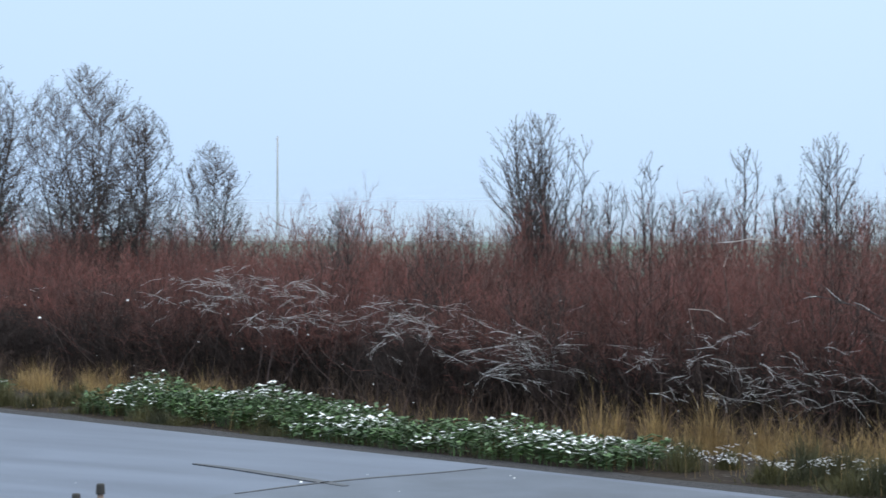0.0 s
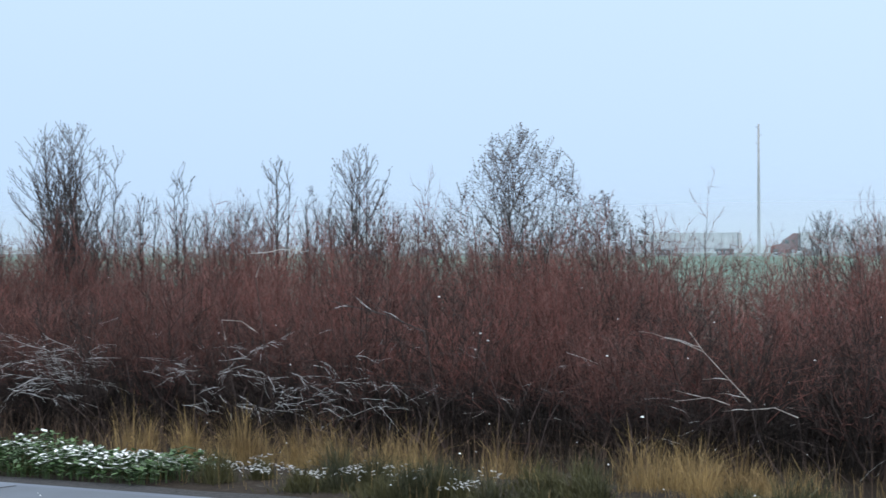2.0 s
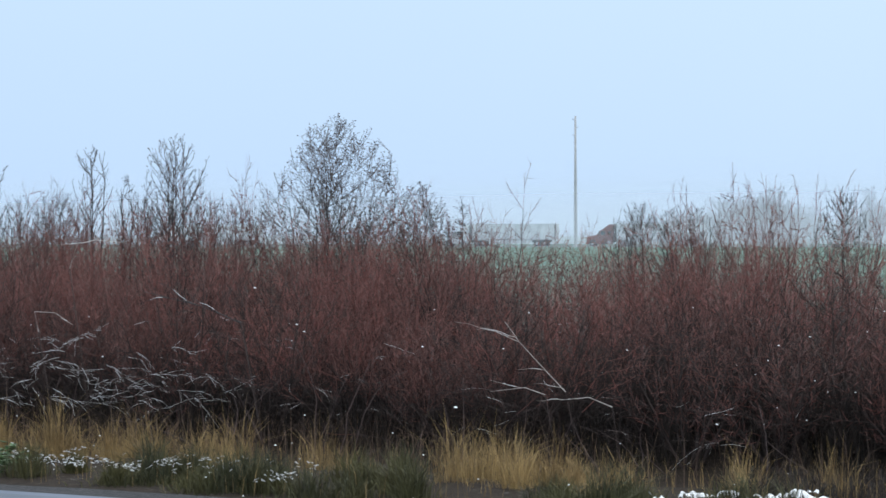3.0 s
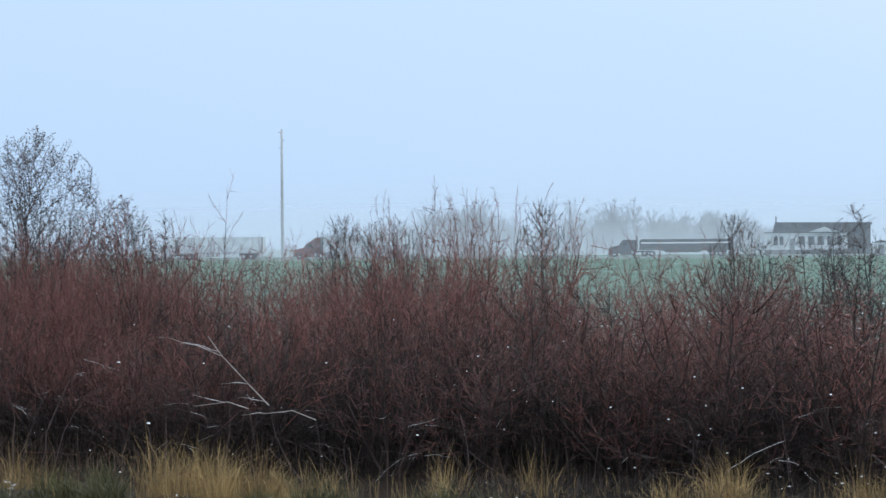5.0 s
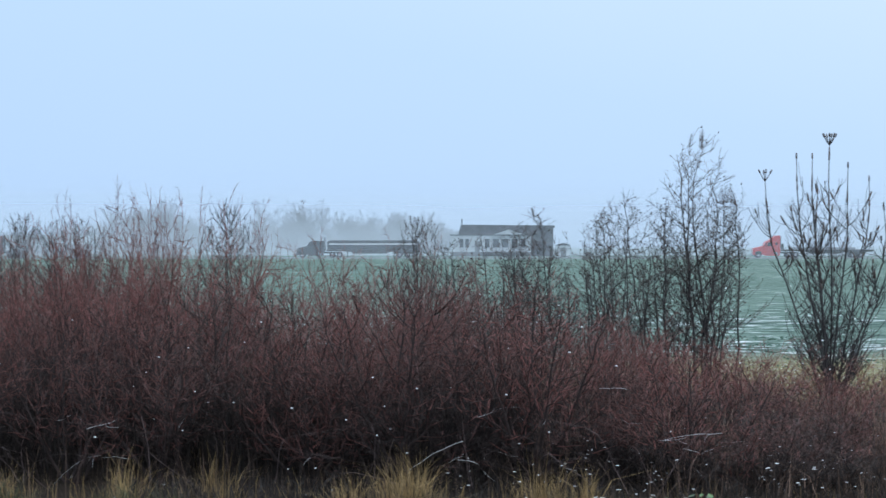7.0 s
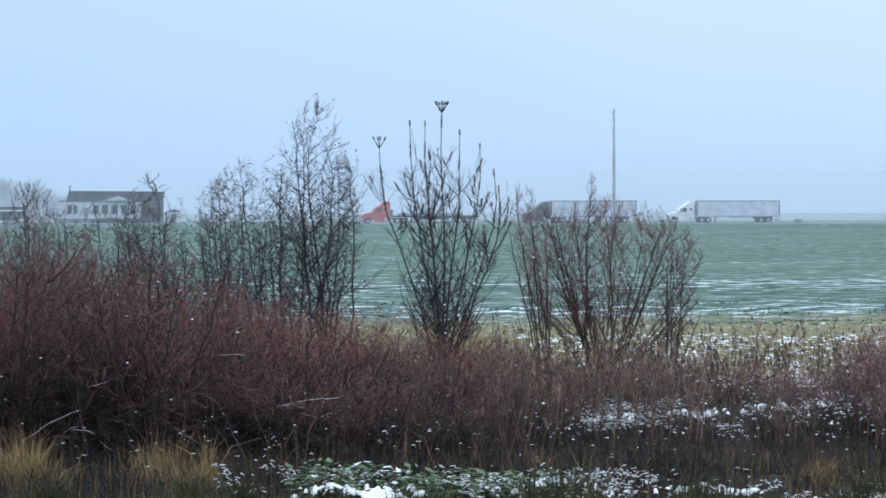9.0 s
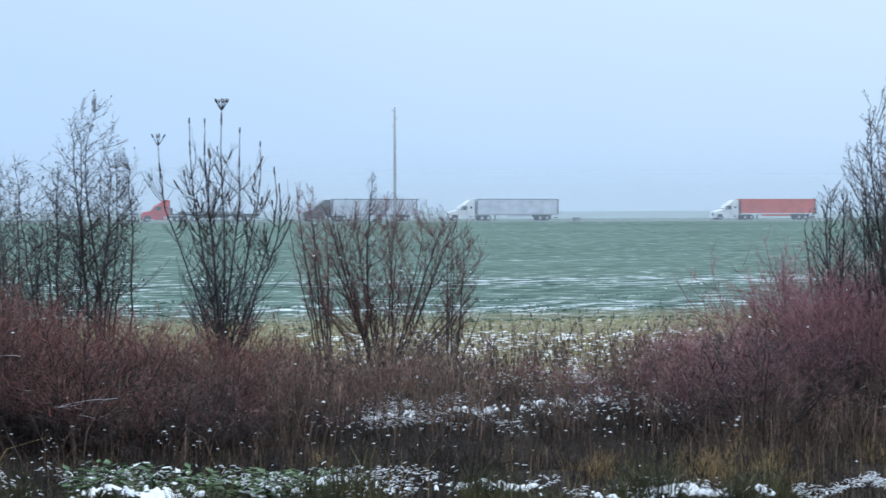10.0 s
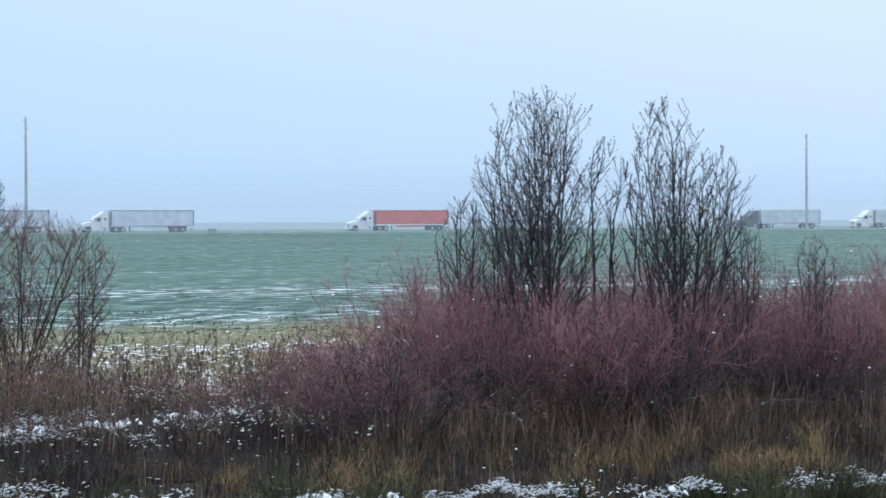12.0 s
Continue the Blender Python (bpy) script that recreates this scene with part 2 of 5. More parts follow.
def ground_material():
    """Dark litter by the ditch, a dry margin, then winter-green field streaked with thin snow along its rows."""
    m = bpy.data.materials.new("field_and_litter")
    m.use_nodes = True
    n, l = m.node_tree.nodes, m.node_tree.links
    bsdf = n["Principled BSDF"]
    bsdf.inputs["Roughness"].default_value = 0.9
    bsdf.inputs["Specular IOR Level"].default_value = 0.15
    tc = n.new("ShaderNodeTexCoord")

    def math_node(op, a, b=None, c=None):
        k = n.new("ShaderNodeMath")
        k.operation = op
        for i, v in enumerate((a, b, c)):
            if v is None:
                continue
            if isinstance(v, (int, float)):
                k.inputs[i].default_value = v
            else:
                l.new(v, k.inputs[i])
        return k.outputs["Value"]

    def noise_node(vec, scale, detail=4.0, rough=0.55):
        k = n.new("ShaderNodeTexNoise")
        k.inputs["Scale"].default_value, k.inputs["Detail"].default_value, k.inputs["Roughness"].default_value = scale, detail, rough
        l.new(vec, k.inputs["Vector"])
        return k.outputs["Fac"]

    def step(v, a, b, lo=0.0, hi=1.0):
        k = n.new("ShaderNodeMapRange")
        for key, val in (("From Min", a), ("From Max", b), ("To Min", lo), ("To Max", hi)):
            k.inputs[key].default_value = val
        l.new(v, k.inputs["Value"])
        return k.outputs["Result"]

    def blend(f, a, b):
        k = n.new("ShaderNodeMix")
        k.data_type = "RGBA"
        l.new(f, k.inputs["Factor"])
        for key, v in (("A", a), ("B", b)):
            if isinstance(v, tuple):
                k.inputs[key].default_value = (*v, 1)
            else:
                l.new(v, k.inputs[key])
        return k.outputs["Result"]

    turn = n.new("ShaderNodeMapping")
    turn.inputs["Rotation"].default_value = (0, 0, FAR)
    l.new(tc.outputs["Object"], turn.inputs["Vector"])
    xyz = n.new("ShaderNodeSeparateXYZ")
    l.new(turn.outputs["Vector"], xyz.inputs["Vector"])
    q = xyz.outputs["Y"]
    wide = n.new("ShaderNodeMapping")
    wide.inputs["Scale"].default_value = (0.012, 0.09, 1)
    l.new(turn.outputs["Vector"], wide.inputs["Vector"])
    layers = []
    for sx, sy in ((0.6, 2.0), (0.2, 1.0), (0.05, 0.30), (0.018, 0.085)):
        lay = n.new("ShaderNodeMapping")
        lay.inputs["Scale"].default_value = (sx, sy, 1)
        l.new(turn.outputs["Vector"], lay.inputs["Vector"])
        layers.append(noise_node(lay.outputs["Vector"], 1.0, 4.0, 0.65))
    streak = math_node("MULTIPLY", math_node("ADD", math_node("ADD", layers[0], layers[1]), math_node("ADD", layers[2], layers[3])), 0.25)
    tuft_map = n.new("ShaderNodeMapping")
    tuft_map.inputs["Scale"].default_value = (0.9, 1.25, 1)
    l.new(turn.outputs["Vector"], tuft_map.inputs["Vector"])
    tuft = noise_node(tuft_map.outputs["Vector"], 1.0, 5.0, 0.7)
    broad = noise_node(wide.outputs["Vector"], 1.0, 4.0, 0.6)
    clump = noise_node(tc.outputs["Object"], 2.2, 7.0, 0.75)
    grain = noise_node(tc.outputs["Object"], 9.0, 4.0, 0.7)
    # snow lies thicker in two belts of the field
    wob = math_node("MULTIPLY_ADD", broad, 14.0, -7.0)
    qq = math_node("ADD", q, wob)
    belt1 = math_node("MULTIPLY", step(qq, 56, 62), step(qq, 76, 66))
    belt2 = math_node("MULTIPLY", step(qq, 43, 46), step(qq, 56, 51))
    belt = math_node("MAXIMUM", belt1, belt2)
    thr = math_node("MULTIPLY_ADD", belt, -0.050, 0.582)
    mixn = math_node("ADD", math_node("MULTIPLY", streak, 0.45), math_node("MULTIPLY", tuft, 0.55))
    snowy = step(math_node("SUBTRACT", mixn, thr), -0.015, 0.03)
    sward = math_node("MULTIPLY_ADD", tuft, 0.6, math_node("MULTIPLY", streak, 0.4))
    green = blend(step(sward, 0.44, 0.56), (0.012, 0.042, 0.034), (0.175, 0.258, 0.212))
    green = blend(step(broad, 0.35, 0.7, 0.0, 0.45), green, (0.150, 0.215, 0.180))
    field = blend(snowy, green, (0.72, 0.76, 0.80))
    dry = blend(step(clump, 0.35, 0.65), (0.080, 0.070, 0.028), (0.235, 0.215, 0.092))
    dry = blend(step(grain, 0.56, 0.66), dry, (0.75, 0.77, 0.8))
    # dead litter, its colour taken near-black to carry shade under the thicket
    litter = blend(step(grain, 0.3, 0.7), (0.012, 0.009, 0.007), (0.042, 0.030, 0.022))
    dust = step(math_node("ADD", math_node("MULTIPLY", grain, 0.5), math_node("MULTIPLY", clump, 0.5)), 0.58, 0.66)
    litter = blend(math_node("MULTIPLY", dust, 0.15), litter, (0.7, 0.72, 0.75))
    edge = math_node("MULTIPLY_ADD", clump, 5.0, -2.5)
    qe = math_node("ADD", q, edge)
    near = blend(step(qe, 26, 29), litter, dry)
    col = blend(step(qe, 42, 48), near, field)
    l.new(col, bsdf.inputs["Base Color"])
    bp = n.new("ShaderNodeBump")
    bp.inputs["Strength"].default_value, bp.inputs["Distance"].default_value = 0.6, 0.08
    l.new(math_node("ADD", grain, streak), bp.inputs["Height"])
    l.new(bp.outputs["Normal"], bsdf.inputs["Normal"])
    return m


def make_ground():
    ss = [-3000, -1500, -800, -400, -200, -120, -80, -60] + [-45 + 0.5 * i for i in range(145)] + [35, 50, 80, 120, 200, 400, 800, 1500, 3000]
    ns = [-3000, -1000, -300, -100, -40, -10, 0, 5, 9] + [9.5 + 0.4 * i for i in range(77)] + [43, 47, 52, 60, 70, 85, 100, 130, 160, 200, 240, 280, 320, 350, 380, 450, 600, 1000, 2000, 4500]
    v, f = [], []
    for n in ns:
        for s in ss:
            x, y = plan(s, n)
            v.append((x, y, level(x, y)))
    w = len(ss)
    for j in range(len(ns) - 1):
        for i in range(w - 1):
            f.append((j * w + i, j * w + i + 1, (j + 1) * w + i + 1, (j + 1) * w + i))
    me = bpy.data.meshes.new("ground")
    me.from_pydata(v, [], f)
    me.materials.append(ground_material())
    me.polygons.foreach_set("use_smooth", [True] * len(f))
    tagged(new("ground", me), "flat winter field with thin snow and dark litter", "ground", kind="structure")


make_ground()


def strip(name, n0, n1, z, material, label, category, s0=-300, s1=300, ragged=0.0, step=0.6):
    """A raised strip along the near road, with closed sides."""
    bm = bmesh.new()
    count = int((min(s1, 40) - max(s0, -50)) / step)
    ss = [s0] + [max(s0, -50) + (min(s1, 40) - max(s0, -50)) * (i + 0.5) / count for i in range(count)] + [s1]
    rows_ = []
    for s in ss:
        a = n0 + ragged * noise.noise((s * 0.9, 5, 0))
        b = n1 + ragged * noise.noise((s * 1.1, 9, 0))
        pts = []
        for n, h in ((a, -0.12), (a, z), (b, z), (b, -0.12)):
            x, y = plan(s, n)
            pts.append(bm.verts.new((x, y, h)))
        rows_.append(pts)
    for p, q in zip(rows_, rows_[1:]):
        for k in range(3):
            bm.faces.new((p[k], q[k], q[k + 1], p[k + 1]))
    bmesh.ops.recalc_face_normals(bm, faces=bm.faces[:])
    me = bpy.data.meshes.new(name)
    bm.to_mesh(me)
    bm.free()
    me.materials.append(material)
    return tagged(new(name, me), label, category, kind="structure")


M_ROAD = surf("wet_asphalt", (0.050, 0.070, 0.112), (0.096, 0.124, 0.182), 0.9, 0.45, 0.25, 160, stretch=(0.35, 1.6, 1), distance=0.002, gloss=0.75)
M_PATCH = surf("newer_wet_asphalt", (0.030, 0.044, 0.070), (0.062, 0.082, 0.120), 1.6, 0.45, 0.25, 160, distance=0.002, gloss=0.7)
M_SEAM = surf("dark_tar_seam", (0.022, 0.026, 0.034), (0.055, 0.060, 0.072), 8, 0.5, 0.2, 80)
strip("road", 8.6, EDGE, 0.02, M_ROAD, "wet grey asphalt road along the verge", "road")
strip("gravel_shoulder", EDGE, EDGE + 0.55, 0.0, M_GRAVEL, "dark gravel shoulder between road and grass", "shoulder", ragged=0.12, step=0.3)


def flat_patch(name, pts, z, material, label):
    bm = bmesh.new()
    top = [bm.verts.new((x, y, z)) for x, y in pts]
    low = [bm.verts.new((x, y, z - 0.02)) for x, y in pts]
    bm.faces.new(top)
    for i in range(len(pts)):
        j = (i + 1) % len(pts)
        bm.faces.new((top[i], low[i], low[j], top[j]))
    bmesh.ops.recalc_face_normals(bm, faces=bm.faces[:])
    me = bpy.data.meshes.new(name)
    bm.to_mesh(me)
    bm.free()
    me.materials.append(material)
    return tagged(new(name, me), label, "road repair", kind="structure")


flat_patch("road_patch", [(-10.2, 18.05), (-10.75, 16.6), (-11.2, 15.0), (-11.0, 12.0), (-4.0, 12.0), (-2.0, 15.4), (-6.2, 17.05)], 0.026, M_PATCH, "newer darker asphalt patch let into the road")


def seam(points, width):
    a, b = [], []
    for i, p in enumerate(points):
        d = (Vector(points[min(i + 1, len(points) - 1)]) - Vector(points[max(i - 1, 0)])).normalized()
        k = width * (0.25 + 0.75 * math.sin(math.pi * (i + 0.4) / len(points)))
        a.append((p[0] - d.y * k, p[1] + d.x * k))
        b.append((p[0] + d.y * k, p[1] - d.x * k))
    flat_patch("tar_seam", a + b[::-1], 0.031, M_SEAM, "dark tar seam in the wet asphalt")


seam([(-12.95, 16.75), (-12.3, 16.6), (-11.7, 16.4), (-11.1, 16.2), (-10.6, 16.0)], 0.07)
seam([(-10.2, 18.0), (-10.4, 17.4), (-10.75, 16.65), (-11.0, 15.9), (-11.15, 15.0)], 0.035)

# ---- pale see-through sheets that paint falling-snow haze over the distance ----


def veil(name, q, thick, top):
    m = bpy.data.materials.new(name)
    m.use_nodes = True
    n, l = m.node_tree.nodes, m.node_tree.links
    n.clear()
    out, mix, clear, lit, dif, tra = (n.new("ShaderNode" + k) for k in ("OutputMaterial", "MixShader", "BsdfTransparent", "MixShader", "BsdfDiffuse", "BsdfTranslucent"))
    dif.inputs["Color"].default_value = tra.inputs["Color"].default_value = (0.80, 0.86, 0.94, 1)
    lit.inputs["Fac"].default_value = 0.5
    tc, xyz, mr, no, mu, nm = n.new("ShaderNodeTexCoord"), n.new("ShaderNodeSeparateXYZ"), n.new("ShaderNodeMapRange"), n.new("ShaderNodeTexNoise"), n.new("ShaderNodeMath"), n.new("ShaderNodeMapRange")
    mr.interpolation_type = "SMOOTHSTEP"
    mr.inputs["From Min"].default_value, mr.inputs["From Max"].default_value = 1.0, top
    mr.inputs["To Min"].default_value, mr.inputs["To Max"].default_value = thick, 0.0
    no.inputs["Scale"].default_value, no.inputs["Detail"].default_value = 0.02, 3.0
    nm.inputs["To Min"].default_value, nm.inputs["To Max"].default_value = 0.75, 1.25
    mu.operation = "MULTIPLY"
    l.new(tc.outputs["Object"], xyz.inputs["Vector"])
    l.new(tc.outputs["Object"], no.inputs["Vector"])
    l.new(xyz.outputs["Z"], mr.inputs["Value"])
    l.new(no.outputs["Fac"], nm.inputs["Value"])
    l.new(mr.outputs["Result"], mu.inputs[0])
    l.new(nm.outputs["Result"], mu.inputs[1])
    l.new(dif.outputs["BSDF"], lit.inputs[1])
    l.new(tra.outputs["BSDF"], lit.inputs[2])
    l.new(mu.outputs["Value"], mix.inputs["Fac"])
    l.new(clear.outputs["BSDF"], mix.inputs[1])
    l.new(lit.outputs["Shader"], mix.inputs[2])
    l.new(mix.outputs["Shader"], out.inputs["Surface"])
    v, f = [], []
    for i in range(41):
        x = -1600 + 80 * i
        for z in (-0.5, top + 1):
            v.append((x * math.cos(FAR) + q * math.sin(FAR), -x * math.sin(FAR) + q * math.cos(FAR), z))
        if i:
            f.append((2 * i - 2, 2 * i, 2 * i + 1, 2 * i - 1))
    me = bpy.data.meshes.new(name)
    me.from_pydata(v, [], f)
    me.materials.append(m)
    ob = tagged(new("backdrop_snow_veil", me), "thin see-through sheet standing in for snow haze", "snow haze", kind="structure")
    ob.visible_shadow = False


veil("haze_sheet_near", 335.0, 0.27, 14.0)
veil("haze_sheet_far", 470.0, 0.60, 22.0)

# ---- highway with a standing queue of lorries ----
M_FARROAD = surf("far_asphalt", (0.05, 0.052, 0.055), (0.085, 0.087, 0.09), 0.3, 0.6, 0.1, 5)


def hw(along, q, z=0.0):
    """A place by the highway's axis."""
    return along * math.cos(FAR) + q * math.sin(FAR), -along * math.sin(FAR) + q * math.cos(FAR), z


def make_highway():
    bm = bmesh.new()
    rows_ = []
    for i in range(61):
        a = -1500 + 50 * i
        rows_.append([bm.verts.new(hw(a, HIGHWAY + dq, z)) for dq, z in ((-7, 0.3), (-5, 0.47), (12, 0.47), (14, 0.3))])
    for p, r in zip(rows_, rows_[1:]):
        for k in range(3):
            bm.faces.new((p[k], r[k], r[k + 1], p[k + 1]))
    bmesh.ops.recalc_face_normals(bm, faces=bm.faces[:])
    me = bpy.data.meshes.new("highway")
    bm.to_mesh(me)
    bm.free()
    me.materials.append(M_FARROAD)
    tagged(new("highway", me), "straight far highway on a low bank", "road", kind="structure")


make_highway()

M_TYRE = surf("tyre_rubber", (0.015, 0.015, 0.016), (0.03, 0.03, 0.03), 8, 0.85, 0.1, 40)
M_RIM = surf("steel_rim", (0.35, 0.36, 0.38), (0.5, 0.5, 0.52), 8, 0.4, 0.0, 40, metal=0.8)
M_CHASSIS = surf("dark_chassis", (0.02, 0.02, 0.022), (0.05, 0.048, 0.045), 2, 0.7, 0.1, 20)
M_WINDOW = surf("dark_cab_glass", (0.012, 0.015, 0.018), (0.02, 0.024, 0.028), 2, 0.08, 0.0, 20)
M_CHROME = surf("chrome", (0.5, 0.5, 0.52), (0.65, 0.65, 0.67), 4, 0.25, 0.0, 20, metal=1.0)
M_LAMP = surf("lamp_glass", (0.55, 0.55, 0.52), (0.7, 0.7, 0.68), 4, 0.15, 0.0, 20)


def paint(name, c):
    return surf(name, tuple(k * 0.8 for k in c), tuple(min(k * 1.12, 0.9) for k in c), 0.6, 0.4, 0.05, 6)


P_WHITE, P_RED, P_DARK, P_MAROON = paint("white_lorry_paint", (0.83, 0.84, 0.87)), paint("red_lorry_paint", (0.55, 0.035, 0.035)), paint("charcoal_lorry_paint", (0.035, 0.037, 0.042)), paint("maroon_lorry_paint", (0.16, 0.035, 0.03))
P_SILVER, P_PALE, P_BOX_RED, P_GREY = paint("silver_trailer_panel", (0.66, 0.69, 0.76)), paint("pale_blue_grey_trailer_panel", (0.62, 0.67, 0.70)), paint("orange_red_trailer_panel", (0.68, 0.10, 0.065)), paint("grey_tarpaulin", (0.22, 0.23, 0.25))


def wheel(parent, x, y, side):
    w = part("wheel", rod(x, 0.52, y, y + 0.3 * side, 0.52), M_TYRE, parent)
    part("rim", rod(x, 0.52, y - 0.02 * side, y + 0.2 * side, 0.3), M_RIM, w)


def lorry(az, cab_paint, box_paint, label, box_kind="box", length=16.15, tall_sleeper=True, q=HIGHWAY):
    """A conventional tractor with its nose towards -x and a semi-trailer whose front stands at azimuth az."""
    thing = tagged(new("lorry"), label, "lorry", "queue of lorries on the highway")
    k = q * math.tan(radians(az) - FAR)
    x0, y0, _ = hw(k, q)
    z0 = 0.47
    thing.matrix_world = pose(x0, y0, z0, 0, 0, -math.degrees(FAR))
    L = length
    top = 3.95 if tall_sleeper else 3.0
    cab = part("cab", profile([(-5.35, 0.45), (-5.35, 1.35), (-5.05, 1.72), (-3.55, 2.05), (-2.95, 2.85), (-2.5, 3.05), (-1.2, top), (-0.45, top), (-0.45, 0.9), (-2.6, 0.55), (-3.6, 0.5)], 0.05, 2.45, 0.05), cab_paint, thing)
    part("windscreen", profile([(-3.50, 2.12), (-2.98, 2.80), (-2.93, 2.78), (-3.45, 2.10)], 0.25, 2.25), M_WINDOW, cab)
    part("side_window", box(-2.75, 0.03, 2.05, -1.95, 0.06, 2.75), M_WINDOW, cab)
    part("sleeper_window", box(-1.35, 0.03, 2.3, -0.95, 0.06, 2.7), M_WINDOW, cab)
    part("grille", box(-5.40, 0.75, 0.75, -5.34, 1.75, 1.5), M_CHROME, cab)
    part("bumper", box(-5.55, 0.08, 0.35, -5.30, 2.42, 0.78, 0.05), M_CHROME if cab_paint is not P_WHITE else cab_paint, cab)
    part("headlight", box(-5.42, 0.10, 0.95, -5.15, 0.42, 1.25, 0.04), M_LAMP, cab)
    part("mirror", box(-3.15, -0.22, 2.0, -3.0, -0.08, 2.7, 0.03), M_CHASSIS, cab)
    part("side_skirt", box(-3.3, 0.06, 0.35, -0.55, 0.16, 0.9, 0.03), cab_paint, thing)
    part("wheel_arch", profile([(-5.0, 0.55), (-4.9, 1.0), (-4.6, 1.18), (-4.1, 1.18), (-3.8, 1.0), (-3.7, 0.55)], 0.03, 0.06), M_CHASSIS, cab)
    part("door_seam", box(-2.02, 0.035, 0.95, -1.98, 0.06, 2.8), M_CHASSIS, cab)
    # dark panel set in as the shade of the gap before the trailer
    part("air_intake", box(-0.44, 0.25, 1.2, -0.30, 2.25, 3.6), M_CHASSIS, thing)
    part("fuel_tank", rod(-1.2, 0.72, 0.04, 0.62, 0.30), M_CHROME, thing)
    part("frame_rail", box(-3.6, 0.8, 0.75, 2.4, 1.7, 1.05), M_CHASSIS, thing)
    stack = bmesh.new()
    bmesh.ops.create_cone(stack, cap_ends=True, segments=10, radius1=0.08, radius2=0.08, depth=2.6)
    bmesh.ops.translate(stack, verts=stack.verts[:], vec=(-0.32, 0.3, 2.6))
    part("exhaust_stack", stack, M_CHROME, thing)
    for x in (-4.35, 1.0, 2.3):
        wheel(thing, x, 0.06, 1)
        wheel(thing, x, 2.44, -1)
    if box_kind == "box":
        trailer = part("trailer", box(0, 0, 1.15, L, 2.55, 4.1, 0.04), box_paint, thing)
        part("top_rail", box(0.05, -0.02, 3.98, L - 0.05, 0.0, 4.1), M_CHASSIS if box_paint is P_SILVER else box_paint, trailer)
        part("bottom_rail", box(0.05, -0.03, 1.10, L - 0.05, 0.0, 1.30), M_RIM if box_paint is not P_BOX_RED else P_WHITE, trailer)
        part("front_post", box(-0.02, -0.03, 1.15, 0.14, 0.02, 4.08), M_CHASSIS, trailer)
        part("rear_post", box(L - 0.16, -0.03, 1.15, L + 0.02, 0.02, 4.08), M_CHASSIS, trailer)
        for i in range(1, 13):
            part("panel_rib", box(L * i / 13 - 0.03, -0.018, 1.3, L * i / 13 + 0.03, 0.0, 3.98), box_paint, trailer)
    else:
        trailer = part("trailer", profile([(0, 1.15), (0, 1.45), (L, 1.45), (L, 1.05), (4, 1.05), (3, 1.15)], 0, 2.55, 0.03), M_CHASSIS, thing)
        if box_kind == "covered":
            part("tarpaulin", profile([(0.1, 1.46), (0.1, 2.85), (0.6, 3.1), (L - 0.6, 3.1), (L - 0.1, 2.85), (L - 0.1, 1.46)], 0.05, 2.5, 0.08), box_paint, trailer)
            part("stripe", box(0.4, 0.01, 2.30, L - 0.4, 0.05, 2.55), P_WHITE, trailer)
        else:
            part("headboard", box(0.0, 0.1, 1.46, 0.15, 2.45, 2.5, 0.02), M_CHASSIS, trailer)
            part("low_load", box(1.5, 0.2, 1.46, L - 3.0, 2.3, 1.85, 0.05), P_GREY, trailer)
    part("landing_leg", box(3.6, 0.35, 0.1, 3.8, 0.55, 1.15), M_CHASSIS, thing)
    part("aero_skirt", profile([(4.2, 1.15), (4.8, 0.72), (L - 6.0, 0.72), (L - 5.0, 1.15)], 0.05, 0.12), box_paint if box_kind == "box" else M_CHASSIS, thing)
    part("bogie", box(L - 4.6, 0.6, 0.7, L - 1.2, 1.95, 1.1), M_CHASSIS, thing)
    for x in (L - 3.6, L - 2.2):
        wheel(thing, x, 0.06, 1)
        wheel(thing, x, 2.49, -1)
    part("rear_guard", box(L - 0.15, 0.2, 0.5, L, 2.35, 0.65), M_CHASSIS, thing)
    part("mud_flap", box(L - 1.45, 0.1, 0.25, L - 1.4, 0.7, 1.05), M_CHASSIS, thing)


lorry(-19.63, P_WHITE, P_PALE, "white lorry with a pale box trailer in the queue")
lorry(-11.48, P_PALE, P_PALE, "pale grey lorry with a pale box trailer")
lorry(-7.43, P_MAROON, P_PALE, "maroon lorry with a pale box trailer")
lorry(1.45, P_DARK, P_DARK, "charcoal lorry with a low dark striped trailer", "covered", 16.6, False)
lorry(14.2, P_RED, P_GREY, "bright red lorry with an empty flatbed", "flat", 16.0, True)
lorry(18.67, P_DARK, P_SILVER, "dark lorry with a silver box trailer")
lorry(22.74, P_WHITE, P_SILVER, "white lorry with a silver box trailer and dark rails")
lorry(30.10, P_WHITE, P_BOX_RED, "white lorry with an orange-red box trailer")
lorry(40.85, P_DARK, P_PALE, "dark lorry with a white box trailer")
lorry(43.97, P_WHITE, P_PALE, "white lorry with a white box trailer")


# ---- power poles along the highway ----
# weathered grey wood, lightened further to put distance haze into its colour
M_POLE = surf("haze_paled_pole_wood", (0.34, 0.345, 0.36), (0.48, 0.485, 0.50), 3, 0.85, 0.3, 30, stretch=(4, 4, 0.4))
M_INSUL = surf("grey_insulator", (0.25, 0.27, 0.3), (0.4, 0.42, 0.45), 6, 0.3, 0.0, 30)


